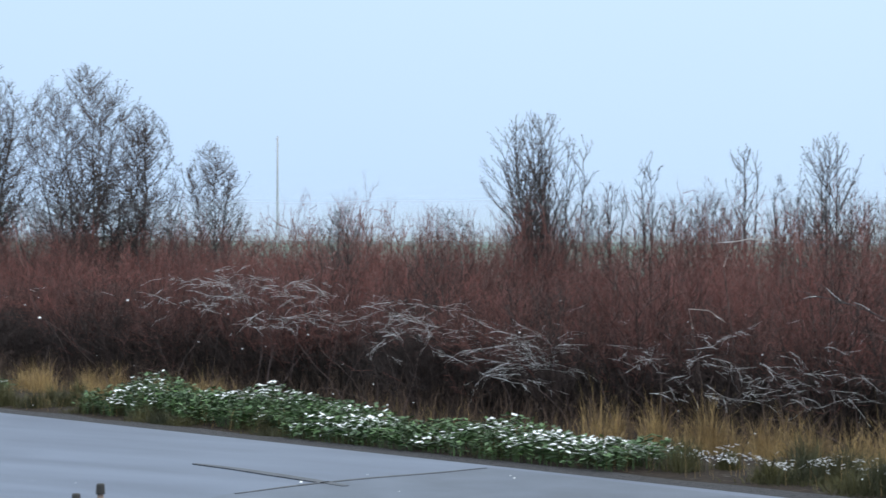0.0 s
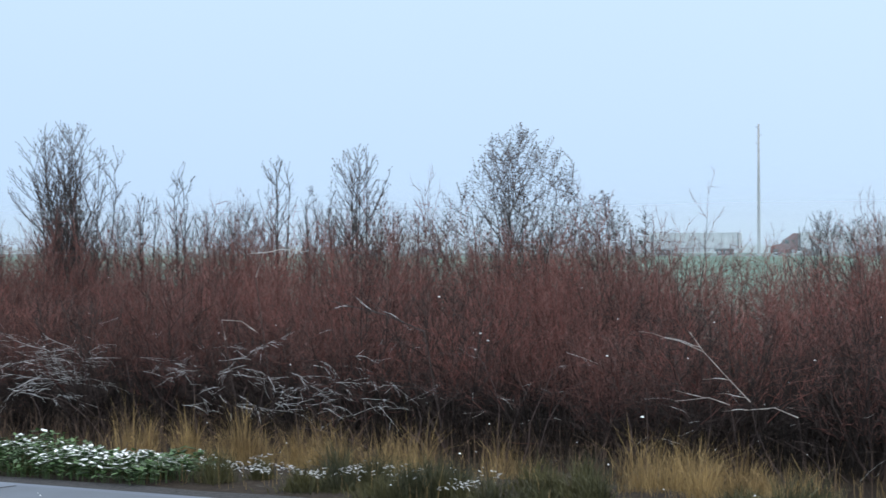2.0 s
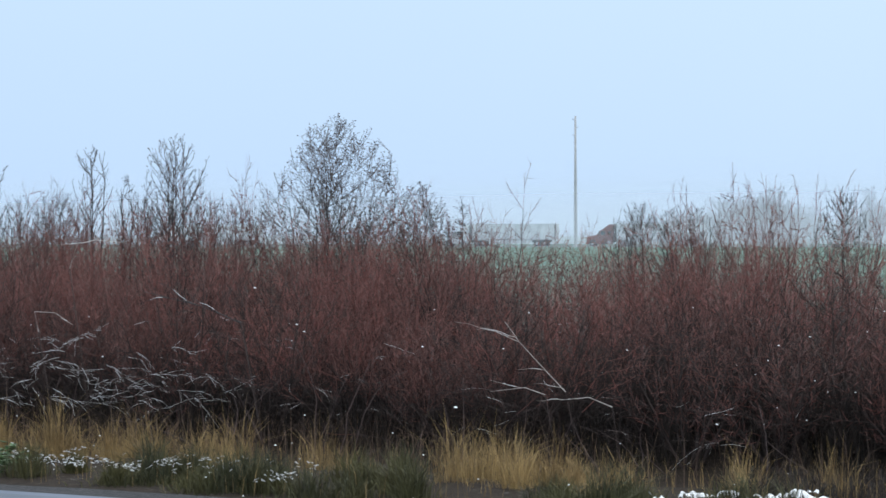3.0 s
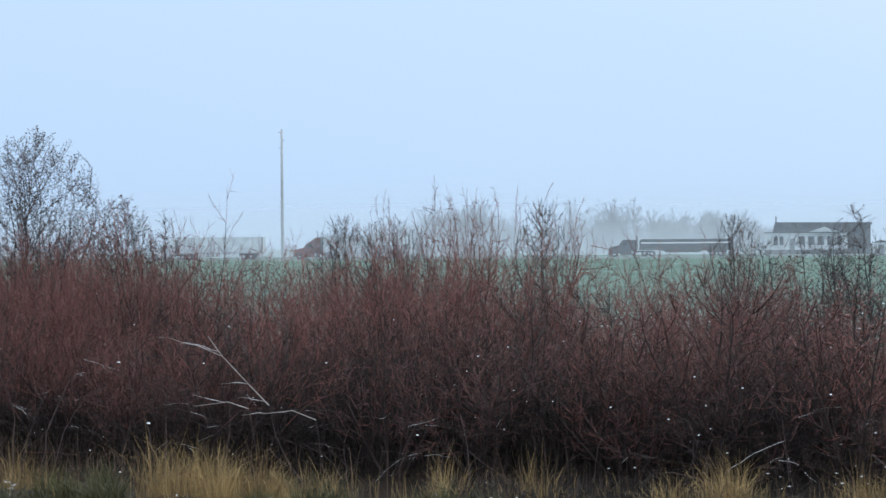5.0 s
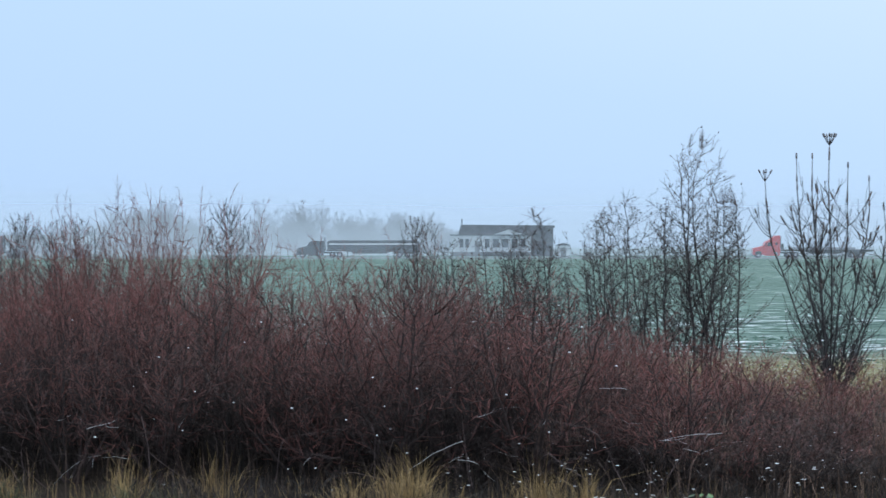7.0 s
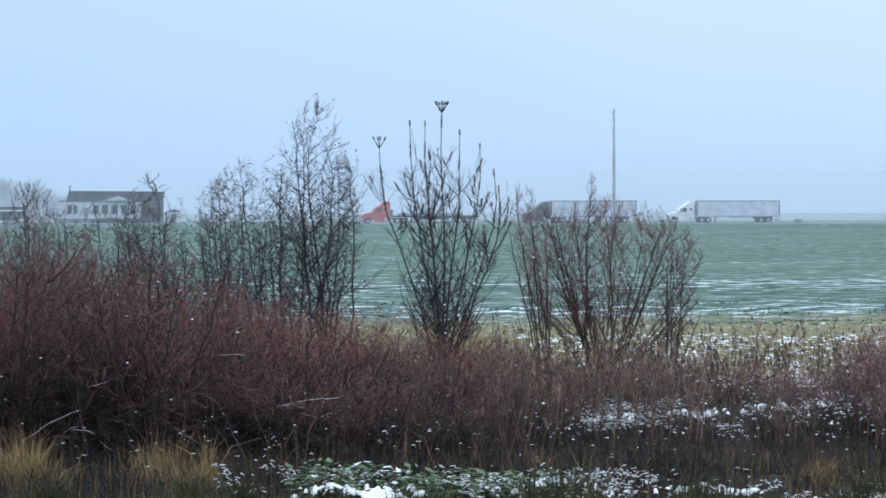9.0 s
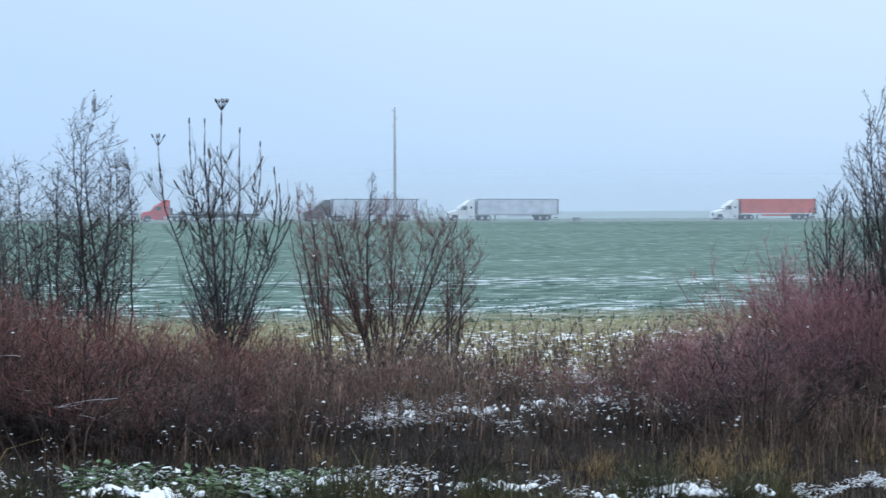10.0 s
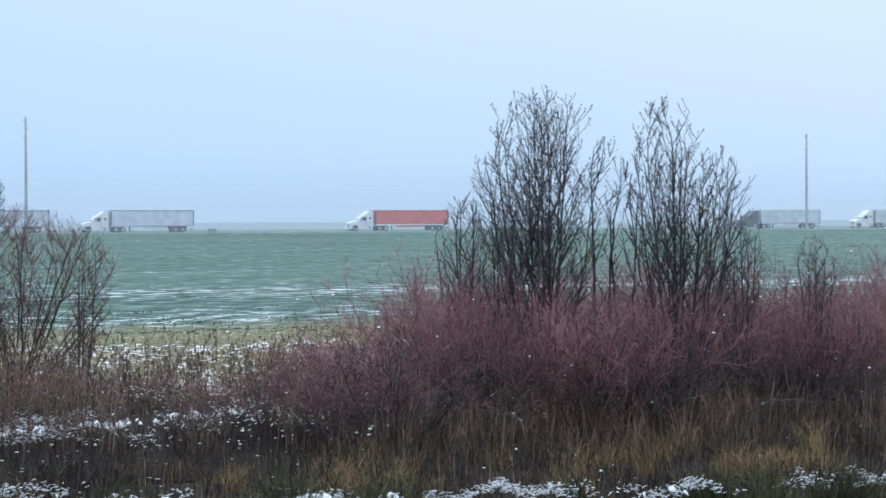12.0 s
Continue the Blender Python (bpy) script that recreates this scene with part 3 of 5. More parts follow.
def power_pole(az, q, top):
    k = q * math.tan(radians(az) - FAR)
    x, y, _ = hw(k, q)
    z = level(x, y) - 0.3
    thing = tagged(new("power_pole"), "tall bare weathered wooden power pole, paled by haze colour", "utility pole", "power poles along the highway")
    thing.matrix_world = pose(x, y, z)
    t = Tubes()
    t.tube([Vector((0, 0, 0)), Vector((0.0, 0, (top - z) * 0.5)), Vector((0, 0, top - z))], 0.30, 0.19, 12)
    part("shaft", t, M_POLE, thing)
    for i, side in enumerate((-1, 1, -1)):
        h = top - z - 0.6 - 1.4 * i
        b = Tubes()
        b.tube([Vector((0.15 * side, 0, h)), Vector((0.55 * side, 0, h + 0.05))], 0.06, 0.05, 6)
        part("insulator", b, M_INSUL, thing)


power_pole(-35.04, 352, 24.4)
power_pole(-8.55, 352, 23.6)
power_pole(20.43, 352, 20.9)
power_pole(42.12, 352, 20.7)

# ---- house beyond the highway, its shed and a culvert block ----
M_SIDING = surf("white_siding", (0.50, 0.53, 0.56), (0.62, 0.65, 0.67), 0.5, 0.6, 0.1, 8)
M_ROOF = surf("dark_shingle_roof", (0.055, 0.058, 0.065), (0.10, 0.10, 0.11), 0.8, 0.85, 0.4, 8)
M_GREYWALL = surf("grey_wall", (0.16, 0.165, 0.175), (0.24, 0.245, 0.25), 0.8, 0.8, 0.2, 8)
M_PANE = surf("window_pane", (0.02, 0.025, 0.03), (0.04, 0.045, 0.05), 1, 0.1, 0.0, 8)


def house():
    q = 436.0
    x, y, _ = hw(q * math.tan(radians(4.94) - FAR), q)
    thing = tagged(new("house"), "long white single-storey house with a dark roof", "house")
    thing.matrix_world = pose(x, y, 0.4, 0, 0, -math.degrees(FAR))
    body = part("wall", box(0, 0, 0, 17.2, 8, 4.6), M_SIDING, thing)
    wing = part("wing", box(17.2, 1.0, 0, 22.0, 9, 6.6), M_ROOF, thing, "dark grey end wing")
    part("roof", profile([(1.6, 4.55), (2.2, 6.75), (22.3, 6.6), (22.3, 6.1), (17.3, 4.55)], 0.6, 9.4, 0.03), M_ROOF, thing)
    gable = part("porch_gable", profile([(8.9, 4.62), (12.4, 5.7), (16.0, 4.62)], -0.9, 2.0, 0.02), M_SIDING, thing)
    part("gable_trim", profile([(8.5, 4.60), (12.4, 5.95), (16.4, 4.60), (16.0, 4.60), (12.4, 5.72), (8.9, 4.60)], -1.0, -0.9), M_ROOF, gable)
    part("fascia", box(-0.2, -0.15, 4.45, 17.2, 0.0, 4.62), M_ROOF, thing)
    part("skirting", box(0.0, -0.05, 0.0, 17.2, 0.0, 0.9), M_GREYWALL, thing)
    for x0, x1 in ((1.9, 2.7), (3.1, 3.9), (7.3, 8.3), (9.0, 10.3), (11.0, 12.3), (13.0, 14.3), (15.0, 16.0)):
        w = part("window", box(x0, -0.06, 1.9, x1, 0.0, 3.7), M_PANE, thing)
        part("sill", box(x0 - 0.1, -0.14, 1.78, x1 + 0.1, -0.02, 1.9), M_SIDING, w)
    part("door", box(5.2, -0.06, 0.9, 6.2, 0.0, 3.2), M_GREYWALL, thing)
    part("porch_rail", box(7.0, -1.4, 1.6, 16.4, -1.32, 1.72), M_SIDING, thing)
    part("porch_floor", box(7.0, -1.4, 0.6, 16.4, 0.0, 0.85), M_GREYWALL, thing)
    vent = Tubes()
    vent.tube([Vector((2.4, 4, 6.4)), Vector((2.4, 4, 8.0))], 0.12, 0.12, 8)
    part("flue", vent, M_CHASSIS, thing)


house()


def shed(az0, width, height, q, label, material):
    x, y, _ = hw(q * math.tan(radians(az0) - FAR), q)
    thing = tagged(new("shed"), label, "shed")
    thing.matrix_world = pose(x, y, 0.4, 0, 0, -math.degrees(FAR))
    part("wall", box(0, 0, 0, width, 3, height, 0.03), material, thing)
    part("roof", profile([(-0.2, height), (width / 2, height + 0.5), (width + 0.2, height)], -0.2, 3.2), M_ROOF, thing)
    part("door", box(width * 0.3, -0.04, 0, width * 0.7, 0.0, height * 0.8), M_GREYWALL, thing)


shed(7.92, 2.6, 2.3, 400.0, "small grey shed beside the highway", M_SIDING)


def culvert():
    x, y, _ = hw(357 * math.tan(radians(25.42) - FAR), 355)
    bm = box(-0.7, -0.3, -0.3, 0.7, 0.3, 0.75, 0.05)
    me = bpy.data.meshes.new("culvert_block")
    bm.to_mesh(me)
    bm.free()
    me.materials.append(M_GREYWALL)
    ob = tagged(new("culvert_block", me), "low dark concrete block by the highway", "concrete block")
    ob.matrix_world = pose(x, y, level(x, y) - 0.02, 0, 0, -5)


culvert()


def far_woods():
    """Bare trees far behind the highway, too far off to count."""
    rng = random.Random(5)
    t = Tubes()
    spans = ((-5.2, 9.5), (-4.6, 12.5), (-4.0, 14.5), (-3.4, 14.0), (-2.9, 15.5), (-2.3, 13.0), (-0.6, 10.0), (0.1, 12.0), (0.7, 16.5), (1.2, 13.0), (1.9, 11.0), (2.6, 12.5), (3.2, 13.5), (3.9, 12.5), (4.6, 10.0), (5.3, 8.0), (6.0, 7.0), (-1.5, 7.0), (-6.0, 7.0))
    for az, top in spans:
        for _ in range(8):
            a = az + rng.gauss(0, 0.45)
            d = rng.uniform(640, 760)
            x, y = polar(a, d)
            base = Vector((x, y, 0.3))
            h = top * 1.22 * rng.triangular(0.5, 1.02, 0.8)
            fat = rng.uniform(0.8, 1.4)
            t.tube([base, base + Vector((rng.uniform(-0.4, 0.4), 0, h * 0.5)), base + Vector((rng.uniform(-0.6, 0.6), 0, h * 0.85))], 0.16, 0.05, 5)
            for _ in range(40):
                u = rng.random()
                w = (0.12 + 0.40 * math.sin(math.pi * (0.12 + 0.84 * u))) * h * fat
                root = base + Vector((0, 0, h * (0.05 + 0.6 * u)))
                ang = rng.uniform(0, 2 * math.pi)
                tip = base + Vector((math.cos(ang) * w * rng.uniform(0.3, 1), math.sin(ang) * w * rng.uniform(0.3, 1), h * (0.2 + 0.8 * u) * rng.uniform(0.9, 1.02)))
                t.tube([root, (root + tip) / 2 + Vector((0, 0, -0.2)), tip], 0.12, 0.07, 3)
                for _ in range(2):
                    t.tube([tip, tip + Vector((rng.uniform(-0.9, 0.9), rng.uniform(-0.9, 0.9), rng.uniform(0.0, 1.1)))], 0.10, 0.05, 3)
    tagged(new("backdrop_woods", t.mesh("backdrop_woods", M_TWIG)), "bare far trees fading into falling snow", "woods", kind="stuff")


far_woods()

# ---- vegetation ----
def arc(rng, p, way, length, segs, wander, lift):
    """A wandering line that bends towards the sky by lift."""
    pts, d = [p.copy()], way.normalized()
    for _ in range(segs):
        d = (d + Vector((rng.gauss(0, wander), rng.gauss(0, wander), rng.gauss(0, wander) + lift))).normalized()
        pts.append(pts[-1] + d * (length / segs))
    return pts


def along(pts, u):
    k = min(int(u * (len(pts) - 1)), len(pts) - 2)
    w = u * (len(pts) - 1) - k
    return pts[k].lerp(pts[k + 1], w), (pts[k + 1] - pts[k]).normalized()


def lean_out(rng, d, angle):
    side = d.cross(Vector((rng.gauss(0, 1), rng.gauss(0, 1), rng.gauss(0, 1)))).normalized()
    return (d * math.cos(angle) + side * math.sin(angle)).normalized()


class Order:
    """How the branches of one order grow: segment length, crookedness, bend to the sky, gap between side branches,
    where they begin, their angle, their length as a share of what is left of the parent plus a least length."""

    def __init__(self, seg, wander, lift, gap=0.0, start=0.2, angle=(0.5, 0.9), share=0.5, least=0.1, sides=3, tip=0.0018):
        self.seg, self.wander, self.lift, self.gap, self.start = seg, wander, lift, gap, start
        self.angle, self.share, self.least, self.sides, self.tip = angle, share, least, sides, tip


def grow(rng, orders, k, p, d, length, r, out, tips, inside=None):
    """Grows one branch of order k and all that it carries; out gets (order, points, radius, end radius)."""
    o = orders[k]
    segs = max(1, min(12, round(length / o.seg)))
    pts = arc(rng, p, d, length, segs, o.wander, o.lift)
    if inside:
        keep = 1
        while keep < len(pts) and inside(pts[keep]):
            keep += 1
        if keep == 1:
            return
        length *= (keep - 1) / segs
        pts = pts[:keep]
    out.append((k, pts, r, min(o.tip, r * 0.8)))
    if k + 1 == len(orders):
        tips.append((pts[-1], (pts[-1] - pts[-2]).normalized()))
    else:
        sprout(rng, orders, k, pts, length, r, out, tips, inside)


def sprout(rng, orders, k, pts, length, r, out, tips, inside=None):
    """Sets the side branches along a grown one."""
    o = orders[k]
    s, spin = length * o.start, rng.uniform(0, 6.28)
    while s < length:
        u = s / length
        q, e = along(pts, u)
        spin += 2.4 + rng.gauss(0, 0.5)
        a = Vector((0.31, 0.17, 0.93)) if abs(e.z) < 0.9 else Vector((1, 0.2, 0))
        side = e.cross(a).normalized()
        side = (side * math.cos(spin) + side.cross(e) * math.sin(spin)).normalized()
        ang = rng.uniform(*o.angle)
        way = e * math.cos(ang) + side * math.sin(ang)
        size = (length * (1 - u) ** 0.75 * o.share + o.least) * rng.uniform(0.5, 1.15)
        rr = min(r * (1 - 0.7 * u) * 0.62, 0.004 + size * 0.008)
        grow(rng, orders, k + 1, q, way, size, max(rr, orders[k + 1].tip), out, tips, inside)
        s += o.gap * rng.uniform(0.55, 1.45)


SHRUB = (Order(0.28, 0.20, 0.04, 0.135, 0.18, (0.5, 1.15), 0.52, 0.14), Order(0.17, 0.20, 0.13, 0.062, 0.10, (0.4, 1.0), 0.30, 0.10, 3, 0.0016), Order(0.13, 0.14, 0.10, tip=0.0))


def make_shrub(seed, stems, height, radius, splay=0.7, bark=None, tip=None, dark=0.36):
    """A thicket shrub: old crooked stems from the ground, dense red young twigs above.
    dark: share of height in near-black, old bark and shade put into the colour.
    """
    rng = random.Random(seed)
    thing = tagged(new("red_shrub"), "dense leafless shrub with thin reddish-brown twigs", "shrub", "red-twigged thicket")
    old, young = Tubes(), Tubes()
    for _ in range(stems):
        a, r = rng.uniform(0, 2 * math.pi), math.sqrt(rng.random())
        p = Vector((math.cos(a) * r * radius * 0.5, math.sin(a) * r * radius * 0.5, -0.1))
        tilt = rng.uniform(0.05, splay) * (0.45 + r)
        b = a + rng.gauss(0, 0.6)
        way = Vector((math.cos(b) * math.sin(tilt), math.sin(b) * math.sin(tilt), math.cos(tilt)))
        h = height * rng.uniform(0.72, 0.98)
        made, tips = [], []
        grow(rng, SHRUB, 0, p, way, h, rng.uniform(0.007, 0.013), made, tips)
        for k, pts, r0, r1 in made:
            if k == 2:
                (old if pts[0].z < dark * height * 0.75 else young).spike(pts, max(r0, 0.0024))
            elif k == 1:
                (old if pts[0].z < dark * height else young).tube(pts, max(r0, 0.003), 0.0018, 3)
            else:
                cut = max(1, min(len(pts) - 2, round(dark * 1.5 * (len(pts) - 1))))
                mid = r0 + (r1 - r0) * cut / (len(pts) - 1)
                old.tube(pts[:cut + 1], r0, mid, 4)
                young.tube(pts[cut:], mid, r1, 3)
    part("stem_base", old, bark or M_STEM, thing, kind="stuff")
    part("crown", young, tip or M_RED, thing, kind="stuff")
    return thing


def rise(az):
    """Height of the thicket along the view."""
    return float(np.interp(az, (-45, -30, -20, -14, -8, 0, 6, 7.5, 9.5, 12, 14, 17, 19.5, 22, 27.5, 29.6, 30.3, 31, 45), (2.88, 2.92, 2.95, 2.84, 2.76, 2.58, 2.32, 1.95, 1.65, 1.45, 1.3, 1.05, 0.8, 0.65, 0.7, 1.15, 1.9, 2.0, 2.1)))


def thicket():
    kinds = [make_shrub(40 + i, 30, 2.1, 1.0) for i in range(6)]
    kinds += [make_shrub(50 + i, 28, 2.1, 1.0, 0.7, M_TWIG, M_PLUM) for i in range(4)]
    kinds += [make_shrub(60 + i, 24, 2.1, 1.0) for i in range(3)]
    # a taller near-black foot paints in the shade low in the thicket
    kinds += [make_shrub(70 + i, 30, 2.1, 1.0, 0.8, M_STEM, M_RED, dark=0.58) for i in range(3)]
    rng = random.Random(11)
    used = set()
    for n, gap, low in ((21.7, 1.25, 0.74), (22.8, 1.2, 0.88), (24.0, 1.3, 1.0), (25.6, 1.3, 1.05), (27.6, 1.4, 0.96), (29.6, 1.5, 0.93)):
        s = n * math.tan(radians(-58))
        while s < n * math.tan(radians(33)):
            ss, nn = s + rng.uniform(-0.4, 0.4), n + rng.uniform(-0.45, 0.45)
            s += gap
            x, y = plan(ss, nn)
            az = math.degrees(math.atan2(x, y))
            h = 1.08 * rise(az) * (low if az < 24 else max(low, 0.92)) * rng.uniform(0.86, 1.08) * (1.0 + 0.26 * noise.noise((ss * 0.45, nn * 0.4, 6)))
            if 18.5 < az < 28.5 and (n < 23.5 or rng.random() < 0.45) or (n > 27 and 8 < az < 31) or (n > 29 and az > -3):
                continue
            k = rng.randrange(6) if az < 24 else 6 + rng.randrange(4)
            if (22 < n < 25 or n > 27) and az < 24:
                k = 10 + rng.randrange(3)
            # dark-footed kinds paint shaded hollows, and the shade along the front
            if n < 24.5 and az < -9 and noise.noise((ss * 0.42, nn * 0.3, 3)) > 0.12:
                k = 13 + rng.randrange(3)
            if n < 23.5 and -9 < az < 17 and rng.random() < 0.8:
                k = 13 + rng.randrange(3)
            m = pose(x, y, level(x, y), 0, 0, rng.uniform(0, 360)) @ Matrix.Diagonal((1.0, 1.0, h / 2.0, 1))
            if k not in used:
                used.add(k)
                kinds[k].matrix_basis = m
            else:
                shrub_at(kinds[k], m)


def shrub_at(ob, m):
    """A copy whose pose already holds its own height."""
    made = ob.copy()
    scene.collection.objects.link(made)
    for child in ob.children:
        c = child.copy()
        scene.collection.objects.link(c)
        c.parent = made
    made.matrix_basis = m
    return made


thicket()

# how each sort of tree grows: trunk, limb, branch, twig
SORTS = {
    "upright": (Order(0.3, 0.075, 0.04, 0.17, 0.30, (0.35, 0.65), 0.48, 0.16, 6, 0.004), Order(0.14, 0.035, 0.035, 0.10, 0.15, (0.35, 0.60), 0.36, 0.09, 4, 0.0034), Order(0.11, 0.03, 0.05, 0.085, 0.25, (0.30, 0.50), 0.30, 0.06, 3, 0.0030), Order(0.1, 0.06, 0.10, tip=0.0028)),
    "slim": (Order(0.3, 0.06, 0.05, 0.20, 0.30, (0.40, 0.70), 0.34, 0.12, 6, 0.004), Order(0.14, 0.07, 0.07, 0.11, 0.2, (0.4, 0.7), 0.34, 0.08, 4, 0.0034), Order(0.1, 0.06, 0.12, tip=0.0030)),
    "wide": (Order(0.3, 0.11, 0.03, 0.17, 0.22, (0.55, 1.05), 0.50, 0.20, 6, 0.004), Order(0.13, 0.12, 0.05, 0.09, 0.12, (0.5, 0.95), 0.36, 0.10, 4, 0.003), Order(0.10, 0.15, 0.04, 0.075, 0.2, (0.5, 1.0), 0.30, 0.05, 3, 0.0026), Order(0.1, 0.1, 0.05, tip=0.0024)),
    "slender": (Order(0.2, 0.11, 0.04, 0.13, 0.22, (0.6, 1.05), 0.36, 0.18, 5, 0.003), Order(0.12, 0.16, 0.04, 0.08, 0.15, (0.5, 1.0), 0.40, 0.07, 3, 0.0026), Order(0.08, 0.16, 0.04, 0.08, 0.2, (0.5, 0.9), 0.25, 0.05, 3, 0.0022), Order(0.1, 0.1, 0.05, tip=0.0020)),
    "fan": (Order(0.22, 0.09, 0.02, 0.12, 0.30, (0.35, 0.85), 0.36, 0.16, 5, 0.003), Order(0.13, 0.11, 0.06, 0.08, 0.15, (0.4, 0.85), 0.35, 0.07, 3, 0.0026), Order(0.1, 0.1, 0.06, 0.09, 0.2, (0.4, 0.8), 0.2, 0.05, 3, 0.0020), Order(0.1, 0.1, 0.05, tip=0.0018)),
    "sprawl": (Order(0.18, 0.19, 0.05, 0.12, 0.18, (0.5, 1.15), 0.48, 0.15, 5, 0.003), Order(0.12, 0.18, 0.05, 0.07, 0.15, (0.5, 1.0), 0.36, 0.08, 3, 0.0026), Order(0.1, 0.14, 0.06, tip=0.0020)),
}
# where each sort's crown begins, as a share of the height
FILL = {"upright": 120, "slim": 70, "wide": 330, "slender": 250, "fan": 650, "sprawl": 120}
CROWN_FOOT = {"upright": 0.26, "slim": 0.35, "wide": 0.28, "slender": 0.30, "fan": 0.20, "sprawl": 0.08}


def make_tree(x, y, height, width, stems, label, sort="upright", seed=0, leaf=0.0, name="bare_tree", thick=1.0, bark=None, tip=None, lean=0.0, limbs=0, fork=0.0):
    """A bare tree or tall shrub: stems from one foot, side branches order by order until they reach the crown's uneven outline;
    lean: how far the crown stands off the foot; fork: share of the height at which the stems part."""
    rng = random.Random(seed)
    thing = tagged(new(name), label, "tree" if name == "bare_tree" else "shrub", "bare trees in the thicket")
    thing.matrix_world = pose(x, y, level(x, y) - 0.05)
    orders, half, low = SORTS[sort], width / 2, height * CROWN_FOOT[sort]
    az = math.atan2(x, y)
    side = Vector((math.cos(az), -math.sin(az), 0))
    rough = 2.0 if sort == "slender" else 1.0
    lump = [(rng.uniform(0, 6.28), rng.uniform(0.05, 0.14) * rough, k) for k in (2, 3, 5)]

    def girth(z, ang):
        if z < low:
            return half * (0.35 + 0.2 * z / low)
        u = min((z - low) / (height - low), 1)
        if sort == "fan":
            g = (0.45 + 0.62 * u ** 0.8) * max(1 - u ** 5, 0) ** 0.5
        elif sort == "wide":
            g = max(1 - u ** 2.3, 0) ** 0.55 * min(1, 0.6 + u * 2)
        elif sort == "slender":
            g = min(1.0, 0.6 + u * 2) * max(1 - u ** 2.2, 0) ** 0.7
        else:
            g = min(1.0, 0.6 + 0.9 * u) * max(1 - u ** 7, 0) ** 0.5
        lobes = {"wide": 0.36, "slender": 0.30}.get(sort, 0.22) * noise.noise((1.5 * math.cos(ang), 1.5 * math.sin(ang), z * 1.7 + seed * 3.1))
        return half * g * (1 + lobes + sum(m * math.sin(k * ang + p + z * 2.5) for p, m, k in lump))

    def inside(p):
        if p.z > height:
            return False
        q = p - side * (lean * min(max(p.z / height, 0), 1) ** 1.2)
        return math.hypot(q.x, q.y) < girth(p.z, math.atan2(q.y, q.x)) + 0.03

    bend = 0.0035 if sort in ("upright", "slim", "fan") else 0.007
    made, tips = [], []
    for i in range(stems):
        a = 2.4 * i + rng.uniform(-0.4, 0.4)
        share = 0.0 if stems == 1 or (i == 0 and stems > 2) else math.sqrt(rng.uniform(0.08, 0.95)) ** (0.7 if sort == "fan" else 1.0)
        tall = height * 0.99
        while tall > height * 0.5 and girth(tall, a) < half * share:
            tall -= height * 0.01
        tall *= rng.uniform(0.90, 1.0)
        top = Vector((math.cos(a), math.sin(a), 0)) * (half * share) + Vector((0, 0, tall)) + side * (lean * (tall / height) ** 1.2)
        foot = Vector((math.cos(a), math.sin(a), 0)) * (min(0.010 * stems, 0.12) * rng.uniform(0.5, 1.2))
        pts, wig = [], Vector((0, 0, 0))
        for j in range(13):
            u = j / 12
            k = max(u - fork, 0) / (1 - fork) if sort == "fan" else 1 - (1 - u) ** 1.3
            wig = (wig + Vector((rng.gauss(0, bend), rng.gauss(0, bend), 0)) * height) * (0 < j < 12)
            pts.append(Vector((foot.x + (top.x - foot.x) * k + wig.x, foot.y + (top.y - foot.y) * k + wig.y, tall * u)))
        r = (0.0075 - 0.00025 * min(stems, 12)) * height * thick * rng.uniform(0.6, 1.1) + 0.003
        made.append((0, pts, r, 0.004))
        sprout(rng, orders, 0, pts, tall, r, made, tips, inside)
    # young shoots fill the crown out to its outline, each from the nearest branch below
    nodes = np.array([tuple(p) for k, pts, _, _ in made if k < 3 for p in pts if p.z > low * 0.9])
    bow = 0.5 if sort == "slender" else 0.62
    climb = {"slender": 0.5, "wide": 0.85}.get(sort, 1.1)
    for _ in range(int(FILL[sort] * (0.25 + width * height / 4.5))):
        for _ in range(40):
            z = low + (height - low) * (0.15 + 0.85 * rng.random() ** (1.0 if sort == "fan" else 0.65))
            ang = rng.uniform(0, 2 * math.pi)
            g = girth(z, ang)
            if rng.random() * half < g * 1.1:
                break
        r = g * rng.random() ** 0.6 * (1.12 if rng.random() < 0.2 else 1.0)
        t = Vector((r * math.cos(ang), r * math.sin(ang), z)) + side * (lean * (z / height) ** 1.2)
        d = np.array(t) - nodes
        flat = np.hypot(d[:, 0], d[:, 1])
        dist = np.linalg.norm(d, axis=1)
        p = Vector(nodes[int(np.argmin(dist + 3.0 * np.maximum(flat * climb - d[:, 2], 0) + 6.0 * (dist < 0.07)))])
        gap = (t - p).length
        if gap > 0.7:
            t = p + (t - p) * (0.7 / gap)
            gap = 0.7
        ctrl = p + Vector((t.x - p.x, t.y - p.y, 0)) * bow + Vector((rng.gauss(0, 5 * bend), rng.gauss(0, 5 * bend), 0)) * gap + Vector((0, 0, (t.z - p.z) * 0.42))
        pts = [p * (1 - u) ** 2 + ctrl * (2 * u * (1 - u)) + t * u ** 2 for u in (0.0, 0.25, 0.5, 0.75, 1.0)]
        k = len(orders) - 2
        slim_wood = sort in ("fan", "slender")
        made.append((k, pts, 0.0018 + 0.0016 * gap if slim_wood else 0.0026 + 0.0024 * gap, orders[k].tip))
        tips.append((pts[-1], (pts[-1] - pts[-2]).normalized()))
        sprout(rng, orders, k, pts, gap, 0.004, made, tips)
    rest, crown = Tubes(), Tubes()
    big = sorted((len(pts) * r0 for k, pts, r0, _ in made if k == 1), reverse=True)
    bar = big[limbs] if limbs and limbs < len(big) else 1e9
    last = len(orders) - 1
